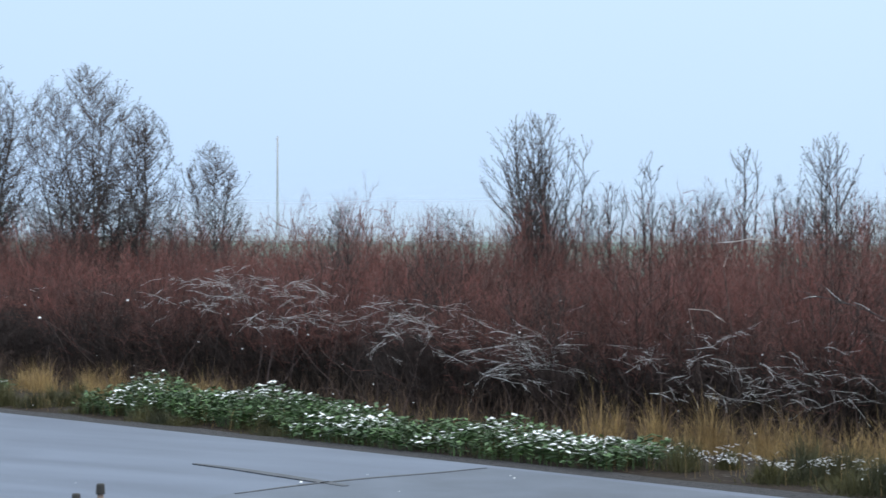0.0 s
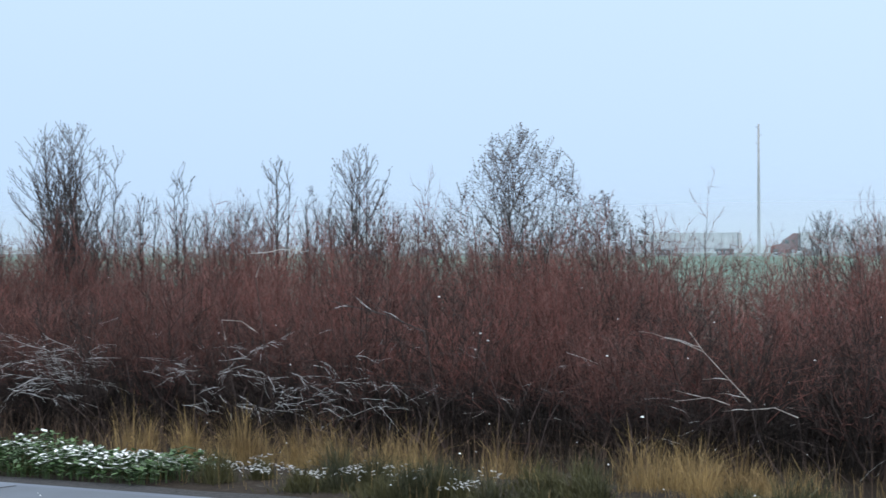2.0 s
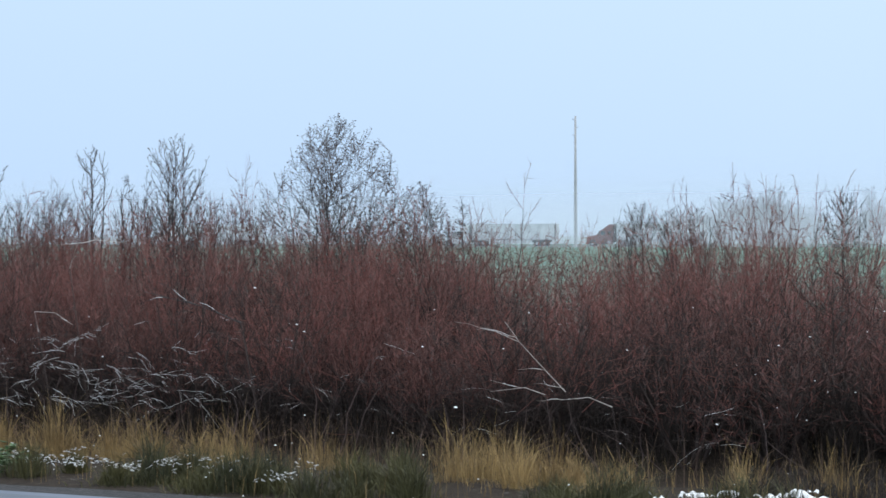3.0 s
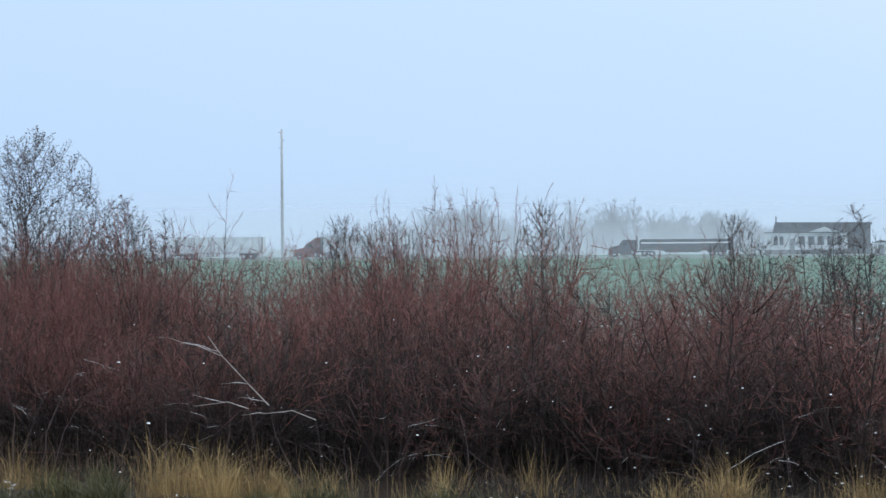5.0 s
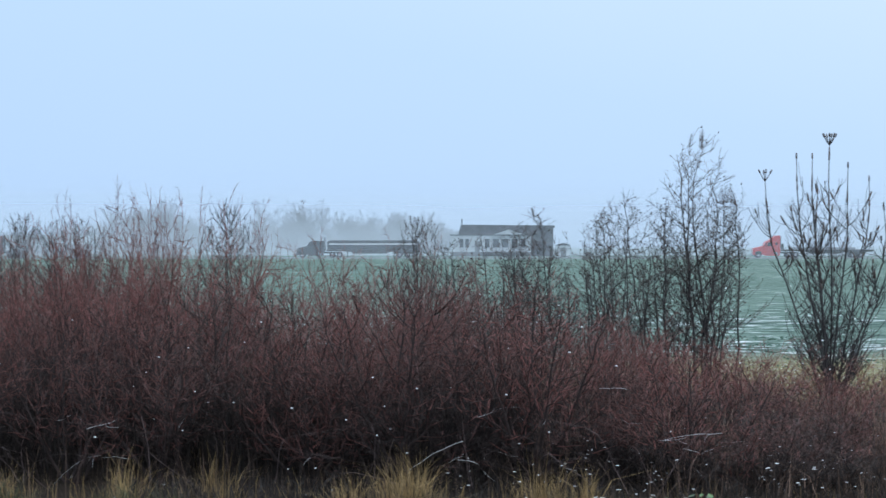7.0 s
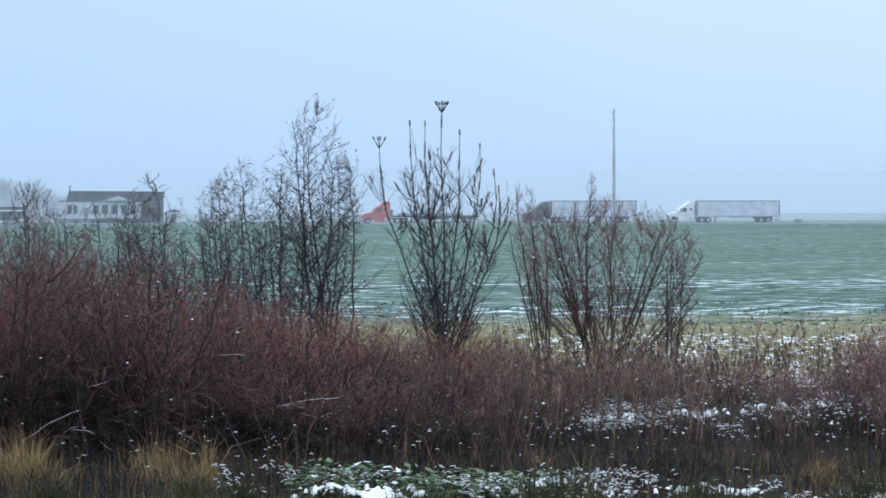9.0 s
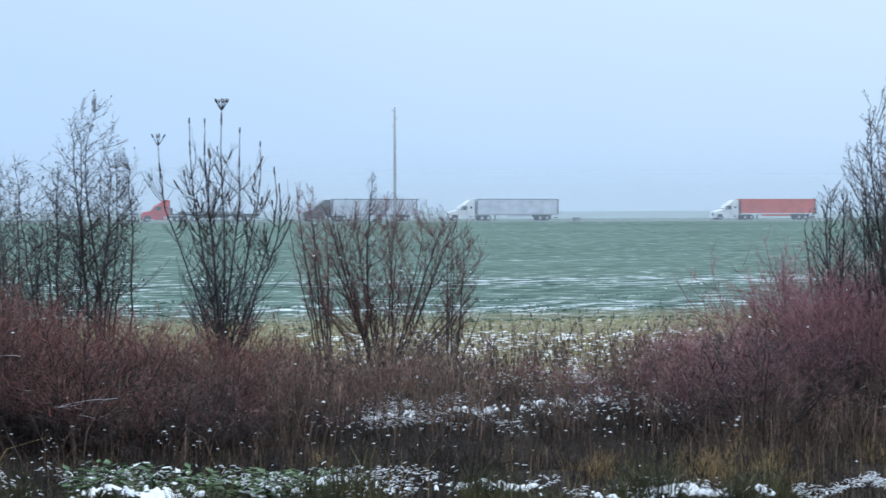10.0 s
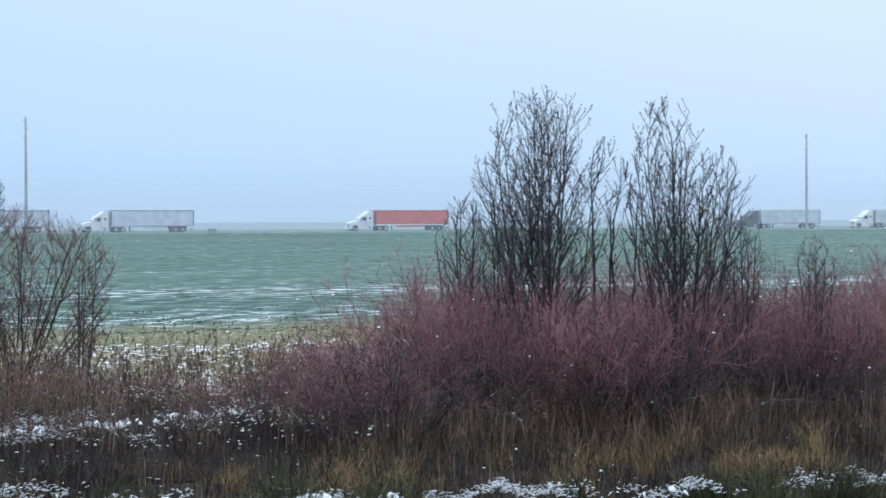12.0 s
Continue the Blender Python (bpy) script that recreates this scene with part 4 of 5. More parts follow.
    for k, pts, r0, r1 in made:
        if k == 0:
            stem = Tubes()
            stem.tube(pts, r0, r1, 6)
            part("trunk", stem, bark or M_BARK, thing)
        elif k == 1:
            if len(pts) * r0 > bar:
                limb = Tubes()
                limb.tube(pts, r0, r1 * thick, 5)
                part("limb", limb, bark or M_BARK, thing)
            else:
                rest.tube(pts, max(r0, r1 * thick), r1 * thick, orders[1].sides)
        elif k == last:
            crown.spike(pts, max(0.0030, orders[k].tip) * thick)
        else:
            crown.tube(pts, max(r0, r1) * thick, r1 * thick, 3)
    part("branchwork", rest, bark or M_BARK, thing, kind="stuff")
    part("crown", crown, tip or M_TWIG, thing, kind="stuff")
    extra = Tubes()
    if leaf:
        for p, d in tips:
            if rng.random() < leaf:
                w = lean_out(rng, d, rng.uniform(0.2, 1.4))
                extra.leaf(p, w, lean_out(rng, w, 1.57), rng.uniform(0.022, 0.046), rng.uniform(0.014, 0.026))
        part("withered_foliage", extra, M_BUD, thing, "few withered brown leaves", "stuff")
    elif sort in ("upright", "slim"):
        for p, d in tips:
            if rng.random() < 0.55:
                extra.tube([p - d * 0.008, p + d * 0.018], 0.0058 * thick, 0.0035 * thick, 3)
        part("bud_speckle", extra, M_TWIG, thing, "dark blunt buds", "stuff")
    return thing


def tree_at(az, d, top, width, stems, label, sort="upright", seed=0, leaf=0.0, name="bare_tree", thick=1.0, lean=0.0, limbs=0, bark=None, tip=None, fork=0.0):
    x, y = polar(az, d)
    make_tree(x, y, top - level(x, y) + 0.05, width, stems, label, sort, seed, leaf, name, thick, bark, tip, lean, limbs, fork)


UPRIGHT = "leafless grey tree with many ascending twigs"
tree_at(-43.3, 44.5, 6.2, 2.9, 8, "tall leafless tree with a few withered leaves", "wide", 1, 0.6, thick=1.2, limbs=16)
tree_at(-40.5, 42, 5.85, 3.4, 10, "broad leafless tree with a few withered leaves", "wide", 2, 0.6, thick=1.2, limbs=24)
tree_at(-38.9, 41, 5.0, 1.8, 5, "leafless tree with a few withered leaves", "wide", 3, 0.6, thick=1.2, limbs=10)
tree_at(-36.95, 39, 4.2, 1.9, 6, "small leafless tree with withered leaves", "wide", 4, 0.8, thick=1.15, lean=-0.1, limbs=10)
tree_at(-27.65, 33.4, 4.48, 1.7, 11, "oval leafless tree with dark leaning stems", "upright", 5, 0.0, thick=1.05, lean=-0.22, limbs=20)
tree_at(-25.85, 33, 3.3, 0.8, 5, UPRIGHT, "slim", 6)
tree_at(-24.85, 33, 3.75, 0.6, 3, "slim leafless tree with upright twigs", "slim", 7)
tree_at(-23.3, 35, 3.25, 0.8, 5, UPRIGHT, "slim", 8)
tree_at(-22.2, 33, 3.9, 0.75, 4, "slim leafless tree with upright twigs", "slim", 9)
tree_at(-21.2, 33, 3.45, 0.6, 4, UPRIGHT, "slim", 10)
tree_at(-19.95, 31, 3.95, 1.1, 6, "dark leafless tree with a compact crown", "upright", 12, 0.0, thick=1.1, limbs=12)
tree_at(-18.8, 32, 3.1, 0.5, 3, UPRIGHT, "slim", 13)
tree_at(-15.4, 30, 4.19, 2.9, 10, "wide leafless tree speckled with withered leaves", "wide", 14, 0.6, thick=0.95, limbs=24)
tree_at(-13.0, 30.5, 3.2, 1.3, 5, "leafless tree speckled with withered leaves", "wide", 15, 0.6, thick=0.95, limbs=8)
tree_at(-11.9, 30, 3.05, 0.7, 5, "small leafless tree beside the wide one", "slender", 16, 0.25)
tree_at(-6.9, 30, 2.95, 1.3, 10, "tall thin shrub above the thicket", "fan", 17, name="bare_shrub", fork=0.35)
tree_at(-5.5, 30, 2.9, 1.2, 10, "tall thin shrub above the thicket", "fan", 18, name="bare_shrub", fork=0.35)
tree_at(-1.3, 28, 3.1, 1.15, 12, "leafless fan-shaped shrub in the thicket", "fan", 19, name="bare_shrub", thick=0.95, fork=0.42)
tree_at(4.05, 28, 2.88, 0.95, 8, "leafless shrub above the thicket", "fan", 20, name="bare_shrub", fork=0.4)
tree_at(7.9, 26, 2.95, 1.3, 9, "dark leaning leafless shrub with fine twigs", "slender", 21, 0.15, "bare_shrub", 1.05, lean=-0.3)
tree_at(10.3, 27, 3.2, 1.5, 7, "slender leafless tree with fine twigs", "slender", 22, 0.15, lean=-0.25, thick=0.9)
tree_at(9.6, 27.5, 2.95, 1.0, 5, "slender leafless tree with fine twigs", "slender", 41, 0.15, lean=-0.15, thick=0.85)
tree_at(12.3, 27.6, 3.3, 1.0, 4, "slender leafless tree with fine twigs", "slender", 42, 0.15, lean=0.15, thick=0.85)
tree_at(10.9, 26.6, 2.7, 1.2, 6, "low slender leafless shrub with fine twigs", "slender", 43, 0.2, "bare_shrub", 0.85)
tree_at(11.2, 27, 3.1, 0.8, 4, "slender leafless tree with fine twigs", "slender", 25, 0.15, lean=-0.1, thick=0.9)
tree_at(11.95, 27, 4.0, 1.6, 5, "slender leafless tree with a thin tall tip", "slender", 23, 0.15, thick=0.95, limbs=12)
tree_at(12.75, 28, 3.35, 0.5, 1, "thin leafless tree stem", "slender", 24, 0.3)
tree_at(18.45, 28.5, 2.84, 0.68, 7, "thin leafless shrub above dead weeds", "fan", 26, name="bare_shrub", thick=0.9, lean=-0.35, tip=M_RED)
tree_at(20.05, 29, 2.68, 2.8, 30, "fan-shaped leafless shrub with many leaning stems", "fan", 27, name="bare_shrub", thick=1.0, limbs=30, bark=M_STEM, tip=M_RED)
tree_at(19.7, 29.2, 3.05, 0.4, 1, "single thin shoot above the fan-shaped shrub", "slender", 35, name="bare_shrub")
tree_at(21.9, 28.5, 2.2, 0.8, 8, "thin leafless shrub above dead weeds", "fan", 28, name="bare_shrub", lean=0.2, tip=M_RED)
tree_at(32.6, 25.4, 2.75, 0.7, 5, "leafless side shoots beside the tall tree", "upright", 29, name="bare_shrub")
tree_at(33.5, 25.6, 2.75, 0.6, 4, "leafless side shoots beside the tall tree", "upright", 36, name="bare_shrub")
tree_at(34.65, 25, 4.06, 1.72, 11, "tall leafless tree with many dark ascending limbs", "upright", 30, thick=1.1, limbs=40)
tree_at(36.5, 25.5, 3.55, 0.5, 2, "slim leafless tree between two larger ones", "slim", 31, thick=1.2, limbs=8)
tree_at(37.1, 25.5, 3.25, 0.42, 2, "slim leafless tree between two larger ones", "slim", 37, thick=1.1, limbs=6)
tree_at(38.35, 25, 3.95, 1.0, 7, "tall leafless tree with a rounded crown", "upright", 32, thick=1.1, lean=-0.1, limbs=20)
tree_at(38.75, 25.1, 3.3, 1.0, 6, "leafless tree with side stems leaning away", "upright", 38, thick=1.1, lean=0.42, limbs=16)
tree_at(40.3, 25.2, 2.55, 0.6, 5, "leafless side shoots beside the tall tree", "upright", 34, name="bare_shrub", thick=0.95)
tree_at(42.3, 25, 2.25, 0.6, 6, "thin leafless shrub above dead weeds", "fan", 33, name="bare_shrub")


for k, (az, top) in enumerate(((-30.5, 2.9), (-26.6, 3.05), (-24.1, 3.1), (-23.0, 3.15), (-20.6, 3.1), (-18.2, 3.0), (-33.5, 2.9))):
    tree_at(az, 34, top, 1.3, 6, "low spreading leafless brush behind the thicket", "fan", 80 + k, 0.05, "bare_shrub", 0.9)
tree_at(9.2, 26.5, 2.95, 1.2, 8, "spreading leafless shrub with fine twigs", "slender", 61, 0.15, "bare_shrub", 0.95)
tree_at(7.0, 26.0, 2.75, 1.3, 8, "spreading leafless shrub with fine twigs", "slender", 62, 0.1, "bare_shrub", 0.95)
tree_at(6.1, 26.3, 2.6, 1.1, 7, "spreading leafless shrub with fine twigs", "slender", 64, 0.1, "bare_shrub", 0.95, lean=-0.15)
tree_at(5.0, 26.5, 2.6, 1.1, 7, "spreading leafless shrub with fine twigs", "slender", 63, 0.1, "bare_shrub", 0.95)


def crooked_shrubs():
    """Darker, stouter shrubs that sprawl before the red thicket."""
    kinds = []
    for i in range(4):
        kinds.append(make_tree(0, 0.001, 2.0, 2.3, 7, "crooked dark-stemmed leafless shrub before the thicket", "sprawl", 700 + i, 0.0, "dark_shrub", 1.35, M_STEM, M_STEM if i % 2 else M_RED))
    rng = random.Random(19)
    for i in range(26):
        s, n = -29.0 + 1.55 * i + rng.uniform(-0.5, 0.5), 21.2 + rng.uniform(-0.3, 0.5)
        x, y = plan(s, n)
        az = math.degrees(math.atan2(x, y))
        if 17.5 < az < 29:
            continue
        h = rise(az) * rng.uniform(0.55, 0.85) / 2.0
        m = pose(x, y, level(x, y) - 0.05, 0, 0, rng.uniform(0, 360)) @ Matrix.Diagonal((rng.uniform(0.8, 1.1), rng.uniform(0.8, 1.1), h, 1))
        if i < 4:
            kinds[i].matrix_basis = m
        else:
            shrub_at(kinds[i % 4], m)


crooked_shrubs()


STOUT = "stout dark shrub with crooked sprawling limbs"
for k, (az, tall, wide) in enumerate(((1.0, 1.6, 2.0), (3.6, 2.25, 2.4), (7.2, 2.1, 2.0), (-3.2, 1.6, 2.0), (11.6, 1.35, 2.0))):
    tree_at(az, 21.1 / math.cos(radians(az) - NEAR), tall, wide, 6, STOUT, "sprawl", 760 + k, 0.0, "dark_shrub", 1.75, limbs=24, bark=M_STEM, tip=M_RED)


def seed_head_tree(az, d, top, width):
    """Upright rods, their tips set with dark clustered seed heads."""
    rng = random.Random(77)
    x, y = polar(az, d)
    z0 = level(x, y) - 0.05
    thing = tagged(new("bare_tree"), "leafless tree whose upright rods end in dark seed heads", "tree", "bare trees in the thicket")
    thing.matrix_world = pose(x, y, z0)
    rods, heads = Tubes(), Tubes()
    h = top - z0
    across = Vector((math.cos(radians(az)), -math.sin(radians(az)), 0))
    deep = Vector((math.sin(radians(az)), math.cos(radians(az)), 0))

    def head(p, d, size):
        heads.tube([p - d * size * 0.5, p, p + d * size * 0.5], 0.0125, 0.009, 5)

    def candelabrum(p, count):
        for k in range(count):
            way = Vector((math.cos(k * 6.28 / count) * 0.75, math.sin(k * 6.28 / count) * 0.75, 0.8))
            lp = arc(rng, p, way, 0.15, 3, 0.03, 0.2)
            rods.tube(lp, 0.007, 0.005, 4)
            head(lp[-1], (lp[-1] - lp[-2]).normalized(), 0.05)

    # main rods: reach across, reach in depth, height share, heads at the tip
    for out, dep, share, crown in ((-0.04, 0.0, 1.0, 7), (-0.50, 0.1, 0.88, 4), (-0.30, -0.3, 0.96, 0), (-0.17, 0.3, 0.97, 0), (0.14, -0.2, 0.93, 0), (0.30, 0.25, 0.89, 0), (0.50, -0.1, 0.74, 0), (0.42, 0.3, 0.80, 0), (-0.10, -0.35, 0.84, 0)):
        pts, wig = [], 0.0
        for j in range(9):
            u = j / 8
            k = min(u * 1.25, 1) ** 1.25
            wig += rng.gauss(0, 0.014)
            pts.append(across * (out * width * k + wig) + deep * (dep * width * k) + Vector((0, 0, h * share * u)))
        stem = Tubes()
        stem.tube(pts, 0.019, 0.0045, 6)
        part("trunk", stem, M_BARK, thing)
        for _ in range(36):
            u = 0.13 + 0.68 * rng.random() ** 1.3
            p, d = along(pts, u)
            ang = rng.uniform(0, 2 * math.pi)
            way = Vector((math.cos(ang) * 0.95, math.sin(ang) * 0.95, 0.45))
            lp = arc(rng, p, way, rng.uniform(0.25, 0.85) * (1.25 - u * 0.7), 8, 0.06, 0.17)
            rods.tube(lp, 0.0058, 0.0032, 4)
            if h * 0.55 < lp[-1].z < h * 0.93 and rng.random() < 0.6:
                for _ in range(rng.choice((1, 2, 3))):
                    q, e = along(lp, rng.uniform(0.6, 1.0))
                    head(q, e, rng.uniform(0.05, 0.09))
            for _ in range(3):
                q, e = along(lp, rng.uniform(0.1, 0.9))
                rods.tube(arc(rng, q, lean_out(rng, e, 0.55), rng.uniform(0.1, 0.34), 3, 0.08, 0.14), 0.0038, 0.0024, 3)
        for _ in range(5):
            head(*along(pts, rng.uniform(0.68, 0.99)), rng.uniform(0.06, 0.11))
        if crown:
            candelabrum(pts[-1], crown)
        else:
            head(pts[-1], Vector((0, 0, 1)), 0.07)
    part("branchwork", rods, M_BARK, thing, kind="stuff")
    part("seed_crown", heads, M_BUD, thing, "dark clustered seed heads", "stuff")


seed_head_tree(15.55, 26.5, 3.70, 1.5)


def blades(name, count, place, height, width, material, label, category, seed, bend=0.35):
    """Grass or stalks as one sheet of bent tapering blades; place(rng) gives s, n and a factor."""
    pr = random.Random(seed)
    v, f = [], []
    for _ in range(count):
        got = place(pr)
        if not got:
            continue
        s, n, k, (ou, ov) = got
        x, y = plan(s, n)
        z = level(x, y) - 0.03
        h = pr.uniform(*height) * k
        w = pr.uniform(*width)
        a = pr.uniform(0, 2 * math.pi)
        lean = abs(pr.gauss(0, bend)) * h
        b = pr.uniform(0, 2 * math.pi)
        ox, oy = plan(ou, ov)
        dx, dy = math.cos(b) * lean + 0.12 * h * ox, math.sin(b) * lean + 0.12 * h * oy
        cx, cy = math.cos(a) * w / 2, math.sin(a) * w / 2
        q = len(v)
        v += [(x - cx, y - cy, z), (x + cx, y + cy, z), (x + dx * 0.3 - cx * 0.8, y + dy * 0.3 - cy * 0.8, z + h * 0.55), (x + dx * 0.3 + cx * 0.8, y + dy * 0.3 + cy * 0.8, z + h * 0.55), (x + dx, y + dy, z + h * (1 - 0.3 * min(lean / h, 1)))]
        f += [(q, q + 1, q + 3, q + 2), (q + 2, q + 3, q + 4)]
    me = bpy.data.meshes.new(name)
    me.from_pydata(v, [], f)
    me.materials.append(material)
    return tagged(new(name, me), label, category, kind="stuff")


def visible_s(rng, n):
    return rng.uniform(n * math.tan(radians(-58.5)), n * math.tan(radians(33.5)))


LEAFY = ((-32.0, -26.5), (-22.6, -13.2))


def in_leafy(s):
    return any(a < s < b for a, b in LEAFY)


def tufts(count, n0, n1, mode, seed, accept):
    """Places of tufts with their own size; accept(s, n) gives a size factor or none."""
    rng = random.Random(seed)
    out = []
    while len(out) < count:
        n = rng.triangular(n0, n1, mode)
        s = visible_s(rng, n)
        k = accept(s, n, rng)
        if k:
            out.append((s, n, k * rng.uniform(0.65, 1.25), rng.uniform(0.06, 0.18)))
    return out


def from_tufts(spots):
    def place(rng):
        s, n, k, r = rng.choice(spots)
        u, v = rng.gauss(0, r), rng.gauss(0, r)
        return s + u, max(n + v, EDGE + 0.3), k * max(1.0 - 1.1 * (u * u + v * v) / (r * r * 6), 0.45), (u / r, v / r)
    return place


def olive_ok(s, n, rng):
    if s > -6 and n > EDGE + 1.4:
        return None
    return (0.95 + 0.6 * noise.noise((s * 0.8, n * 0.8, 2))) * (0.5 if in_leafy(s) else 1.0)


TAN_AT = (-45, -40.5, -40, -37.3, -36.8, -27.6, -27, -17.5, -16.8, -12.8, -12.3, -7.9, -7.4, 0.3, 0.7, 2.0, 2.4, 6, 6.5, 9.5, 10.2, 28, 29.5, 45)
TAN_LEVEL = (0.3, 0.3, 1, 1, 0.1, 0.1, 0.7, 0.7, 0.45, 0.45, 0.85, 0.85, 0.3, 0.3, 0.55, 0.55, 0.2, 0.2, 0.55, 0.55, 0.3, 0.3, 0.9, 0.9)


def tan_ok(s, n, rng):
    x, y = plan(s, n)
    az = math.degrees(math.atan2(x, y))
    k = float(np.interp(az, TAN_AT, TAN_LEVEL)) * 0.9 - 0.55 + 0.9 * noise.noise((az * 0.9, n * 0.25, 7))
    if in_leafy(s) and n < EDGE + 2.6:
        return None
    if k + rng.uniform(-0.15, 0.15) < -0.02:
        return None
    return (0.6 + 0.5 * max(min(k + 0.2, 1), 0)) * (0.72 if az > 32 else 0.5 if az > 11 else 1.0)


def place_stalk(rng):
    n = rng.uniform(EDGE + 3.4, EDGE + 8.5)
    s = visible_s(rng, n)
    x, y = plan(s, n)
    az = math.degrees(math.atan2(x, y))
    if (18 < az < 29 and rng.random() < 0.5) or (-9 < az < 17 and rng.random() < 0.7):
        return None
    return s, n, 0.6 if 18 < az < 29 else 1.0, (0, 0)


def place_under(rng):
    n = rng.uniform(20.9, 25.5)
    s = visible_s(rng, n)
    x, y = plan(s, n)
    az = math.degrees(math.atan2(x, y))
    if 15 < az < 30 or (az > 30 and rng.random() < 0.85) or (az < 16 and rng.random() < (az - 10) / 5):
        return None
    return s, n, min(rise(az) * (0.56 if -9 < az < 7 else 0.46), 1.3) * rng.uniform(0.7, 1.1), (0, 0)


def place_brown(rng):
    n = rng.uniform(20.6, 25.0)
    s = rng.uniform(-1.0, n * math.tan(radians(33.5)))
    x, y = plan(s, n)
    az = math.degrees(math.atan2(x, y))
    if az < 10 or 18 < az < 28.5 or (az < 18 and rng.random() < 0.65):
        return None
    return s, n, min(rise(az) * 0.5, 1.0) * rng.uniform(0.7, 1.1), (0, 0)


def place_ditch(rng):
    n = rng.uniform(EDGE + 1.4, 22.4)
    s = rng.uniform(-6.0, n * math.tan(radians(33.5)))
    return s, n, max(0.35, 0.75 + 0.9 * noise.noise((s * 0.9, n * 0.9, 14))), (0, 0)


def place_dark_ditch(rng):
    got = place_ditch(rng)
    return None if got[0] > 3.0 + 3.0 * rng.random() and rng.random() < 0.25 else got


def place_crop(rng):
    n = 38.0 * (2.6 ** rng.random())
    s = n * math.tan(radians(rng.uniform(-12, 33)))
    if noise.noise((s * 0.35, n * 1.1, 12)) < -0.05 and rng.random() < 0.75:
        return None
    return s, n, 1.0, (0, 0)


def place_margin(rng):
    n = rng.uniform(26, 38)
    return visible_s(rng, n), n, 1.0, (0, 0)


blades("verge_grass", 52000, from_tufts(tufts(150, EDGE + 0.6, EDGE + 2.7, EDGE + 1.1, 5, olive_ok)), (0.2, 0.54), (0.005, 0.012), M_OLIVE, "dark olive tufted grass on the verge", "grass", 21, 0.5)
blades("dry_grass", 19000, from_tufts(tufts(120, EDGE + 1.9, EDGE + 5.2, EDGE + 2.9, 6, tan_ok)), (0.25, 0.9), (0.003, 0.008), M_TAN, "tall dry straw-coloured grass behind the verge", "grass", 22, 0.5)
blades("sparse_dry_grass", 3000, lambda rng: (lambda n: (visible_s(rng, n), n, 0.8, (0, 0)))(rng.uniform(EDGE + 0.8, EDGE + 4.5)), (0.2, 0.6), (0.003, 0.006), M_TAN, "sparse dry stems among the verge grass", "grass", 25, 0.3)
blades("dead_stalks", 16000, place_stalk, (0.25, 0.8), (0.004, 0.009), M_DEAD, "brown dead stalks before the thicket", "weeds", 23, 0.55)
# near-black blades put in as the shade low inside the thicket
blades("undergrowth", 46000, place_under, (0.5, 1.15), (0.006, 0.014), M_SHADE_DARK, "dead undergrowth coloured near-black as thicket shade", "weeds", 26, 0.85)
blades("brown_undergrowth", 18000, place_brown, (0.4, 1.05), (0.004, 0.010), M_STRAW, "brown dead stalks inside the thicket", "weeds", 27, 0.6)
blades("ditch_weeds", 34000, place_dark_ditch, (0.12, 0.5), (0.004, 0.010), M_SHADE_DARK, "dark dead weeds in the ditch", "weeds", 28, 0.9)
blades("ditch_stalks", 3800, place_ditch, (0.2, 0.5), (0.003, 0.006), M_DEAD, "brown dead stalks in the ditch", "weeds", 29, 0.55)
blades("field_crop", 46000, place_crop, (0.012, 0.045), (0.04, 0.15), M_CROP, "low winter-green crop on the field", "crop", 30, 0.5)
blades("margin_grass", 20000, place_margin, (0.10, 0.36), (0.006, 0.014), M_TAN, "dry grass on the field margin", "grass", 24, 0.3)


def make_weed(seed):
    """Dead weed: brown ribbed stalks with dark seed clusters."""
    rng = random.Random(seed)
    thing = tagged(new("dead_weed"), "dead brown weed with dark seed clusters", "weed", "dead weeds in the gap")
    st, hd = Tubes(), Tubes()
    for _ in range(rng.randint(9, 14)):
        p = Vector((rng.gauss(0, 0.16), rng.gauss(0, 0.16), -0.05))
        pts = arc(rng, p, Vector((rng.gauss(0, 0.12), rng.gauss(0, 0.12), 1)), rng.uniform(0.5, 1.0), 5, 0.06, 0.05)
        st.tube(pts, 0.006, 0.003, 3)
        for _ in range(6):
            q, d = along(pts, rng.uniform(0.35, 1.0))
            tw = arc(rng, q, lean_out(rng, d, 0.6), rng.uniform(0.08, 0.24), 2, 0.08, 0.2)
            st.tube(tw, 0.003, 0.002, 3)
            if rng.random() < 0.55:
                hd.tube([tw[-1] - Vector((0, 0, 0.01)), tw[-1] + Vector((0, 0, 0.015)), tw[-1] + Vector((0.004, 0, 0.04))], rng.uniform(0.007, 0.014), 0.004, 4)
    part("stalk_clump", st, M_STRAW, thing, kind="stuff")
    part("seed_crown", hd, M_BUD, thing, kind="stuff")
    return thing


def weeds():
    kinds = [make_weed(300 + i) for i in range(5)]
    rng = random.Random(31)
    count = 0
    for i in range(120):
        n = rng.uniform(21.0, 29.5)
        az = rng.uniform(16.5, 31.0) if i < 90 else rng.uniform(5, 18)
        x, y = polar(az, n / math.cos(radians(az) - NEAR))
        m = pose(x, y, level(x, y), 0, 0, rng.uniform(0, 360)) @ Matrix.Diagonal((1, 1, rng.uniform(0.6, 1.1), 1))
        k = i % 5
        if i < 5:
            kinds[k].matrix_basis = m
        else:
            shrub_at(kinds[k], m)


weeds()


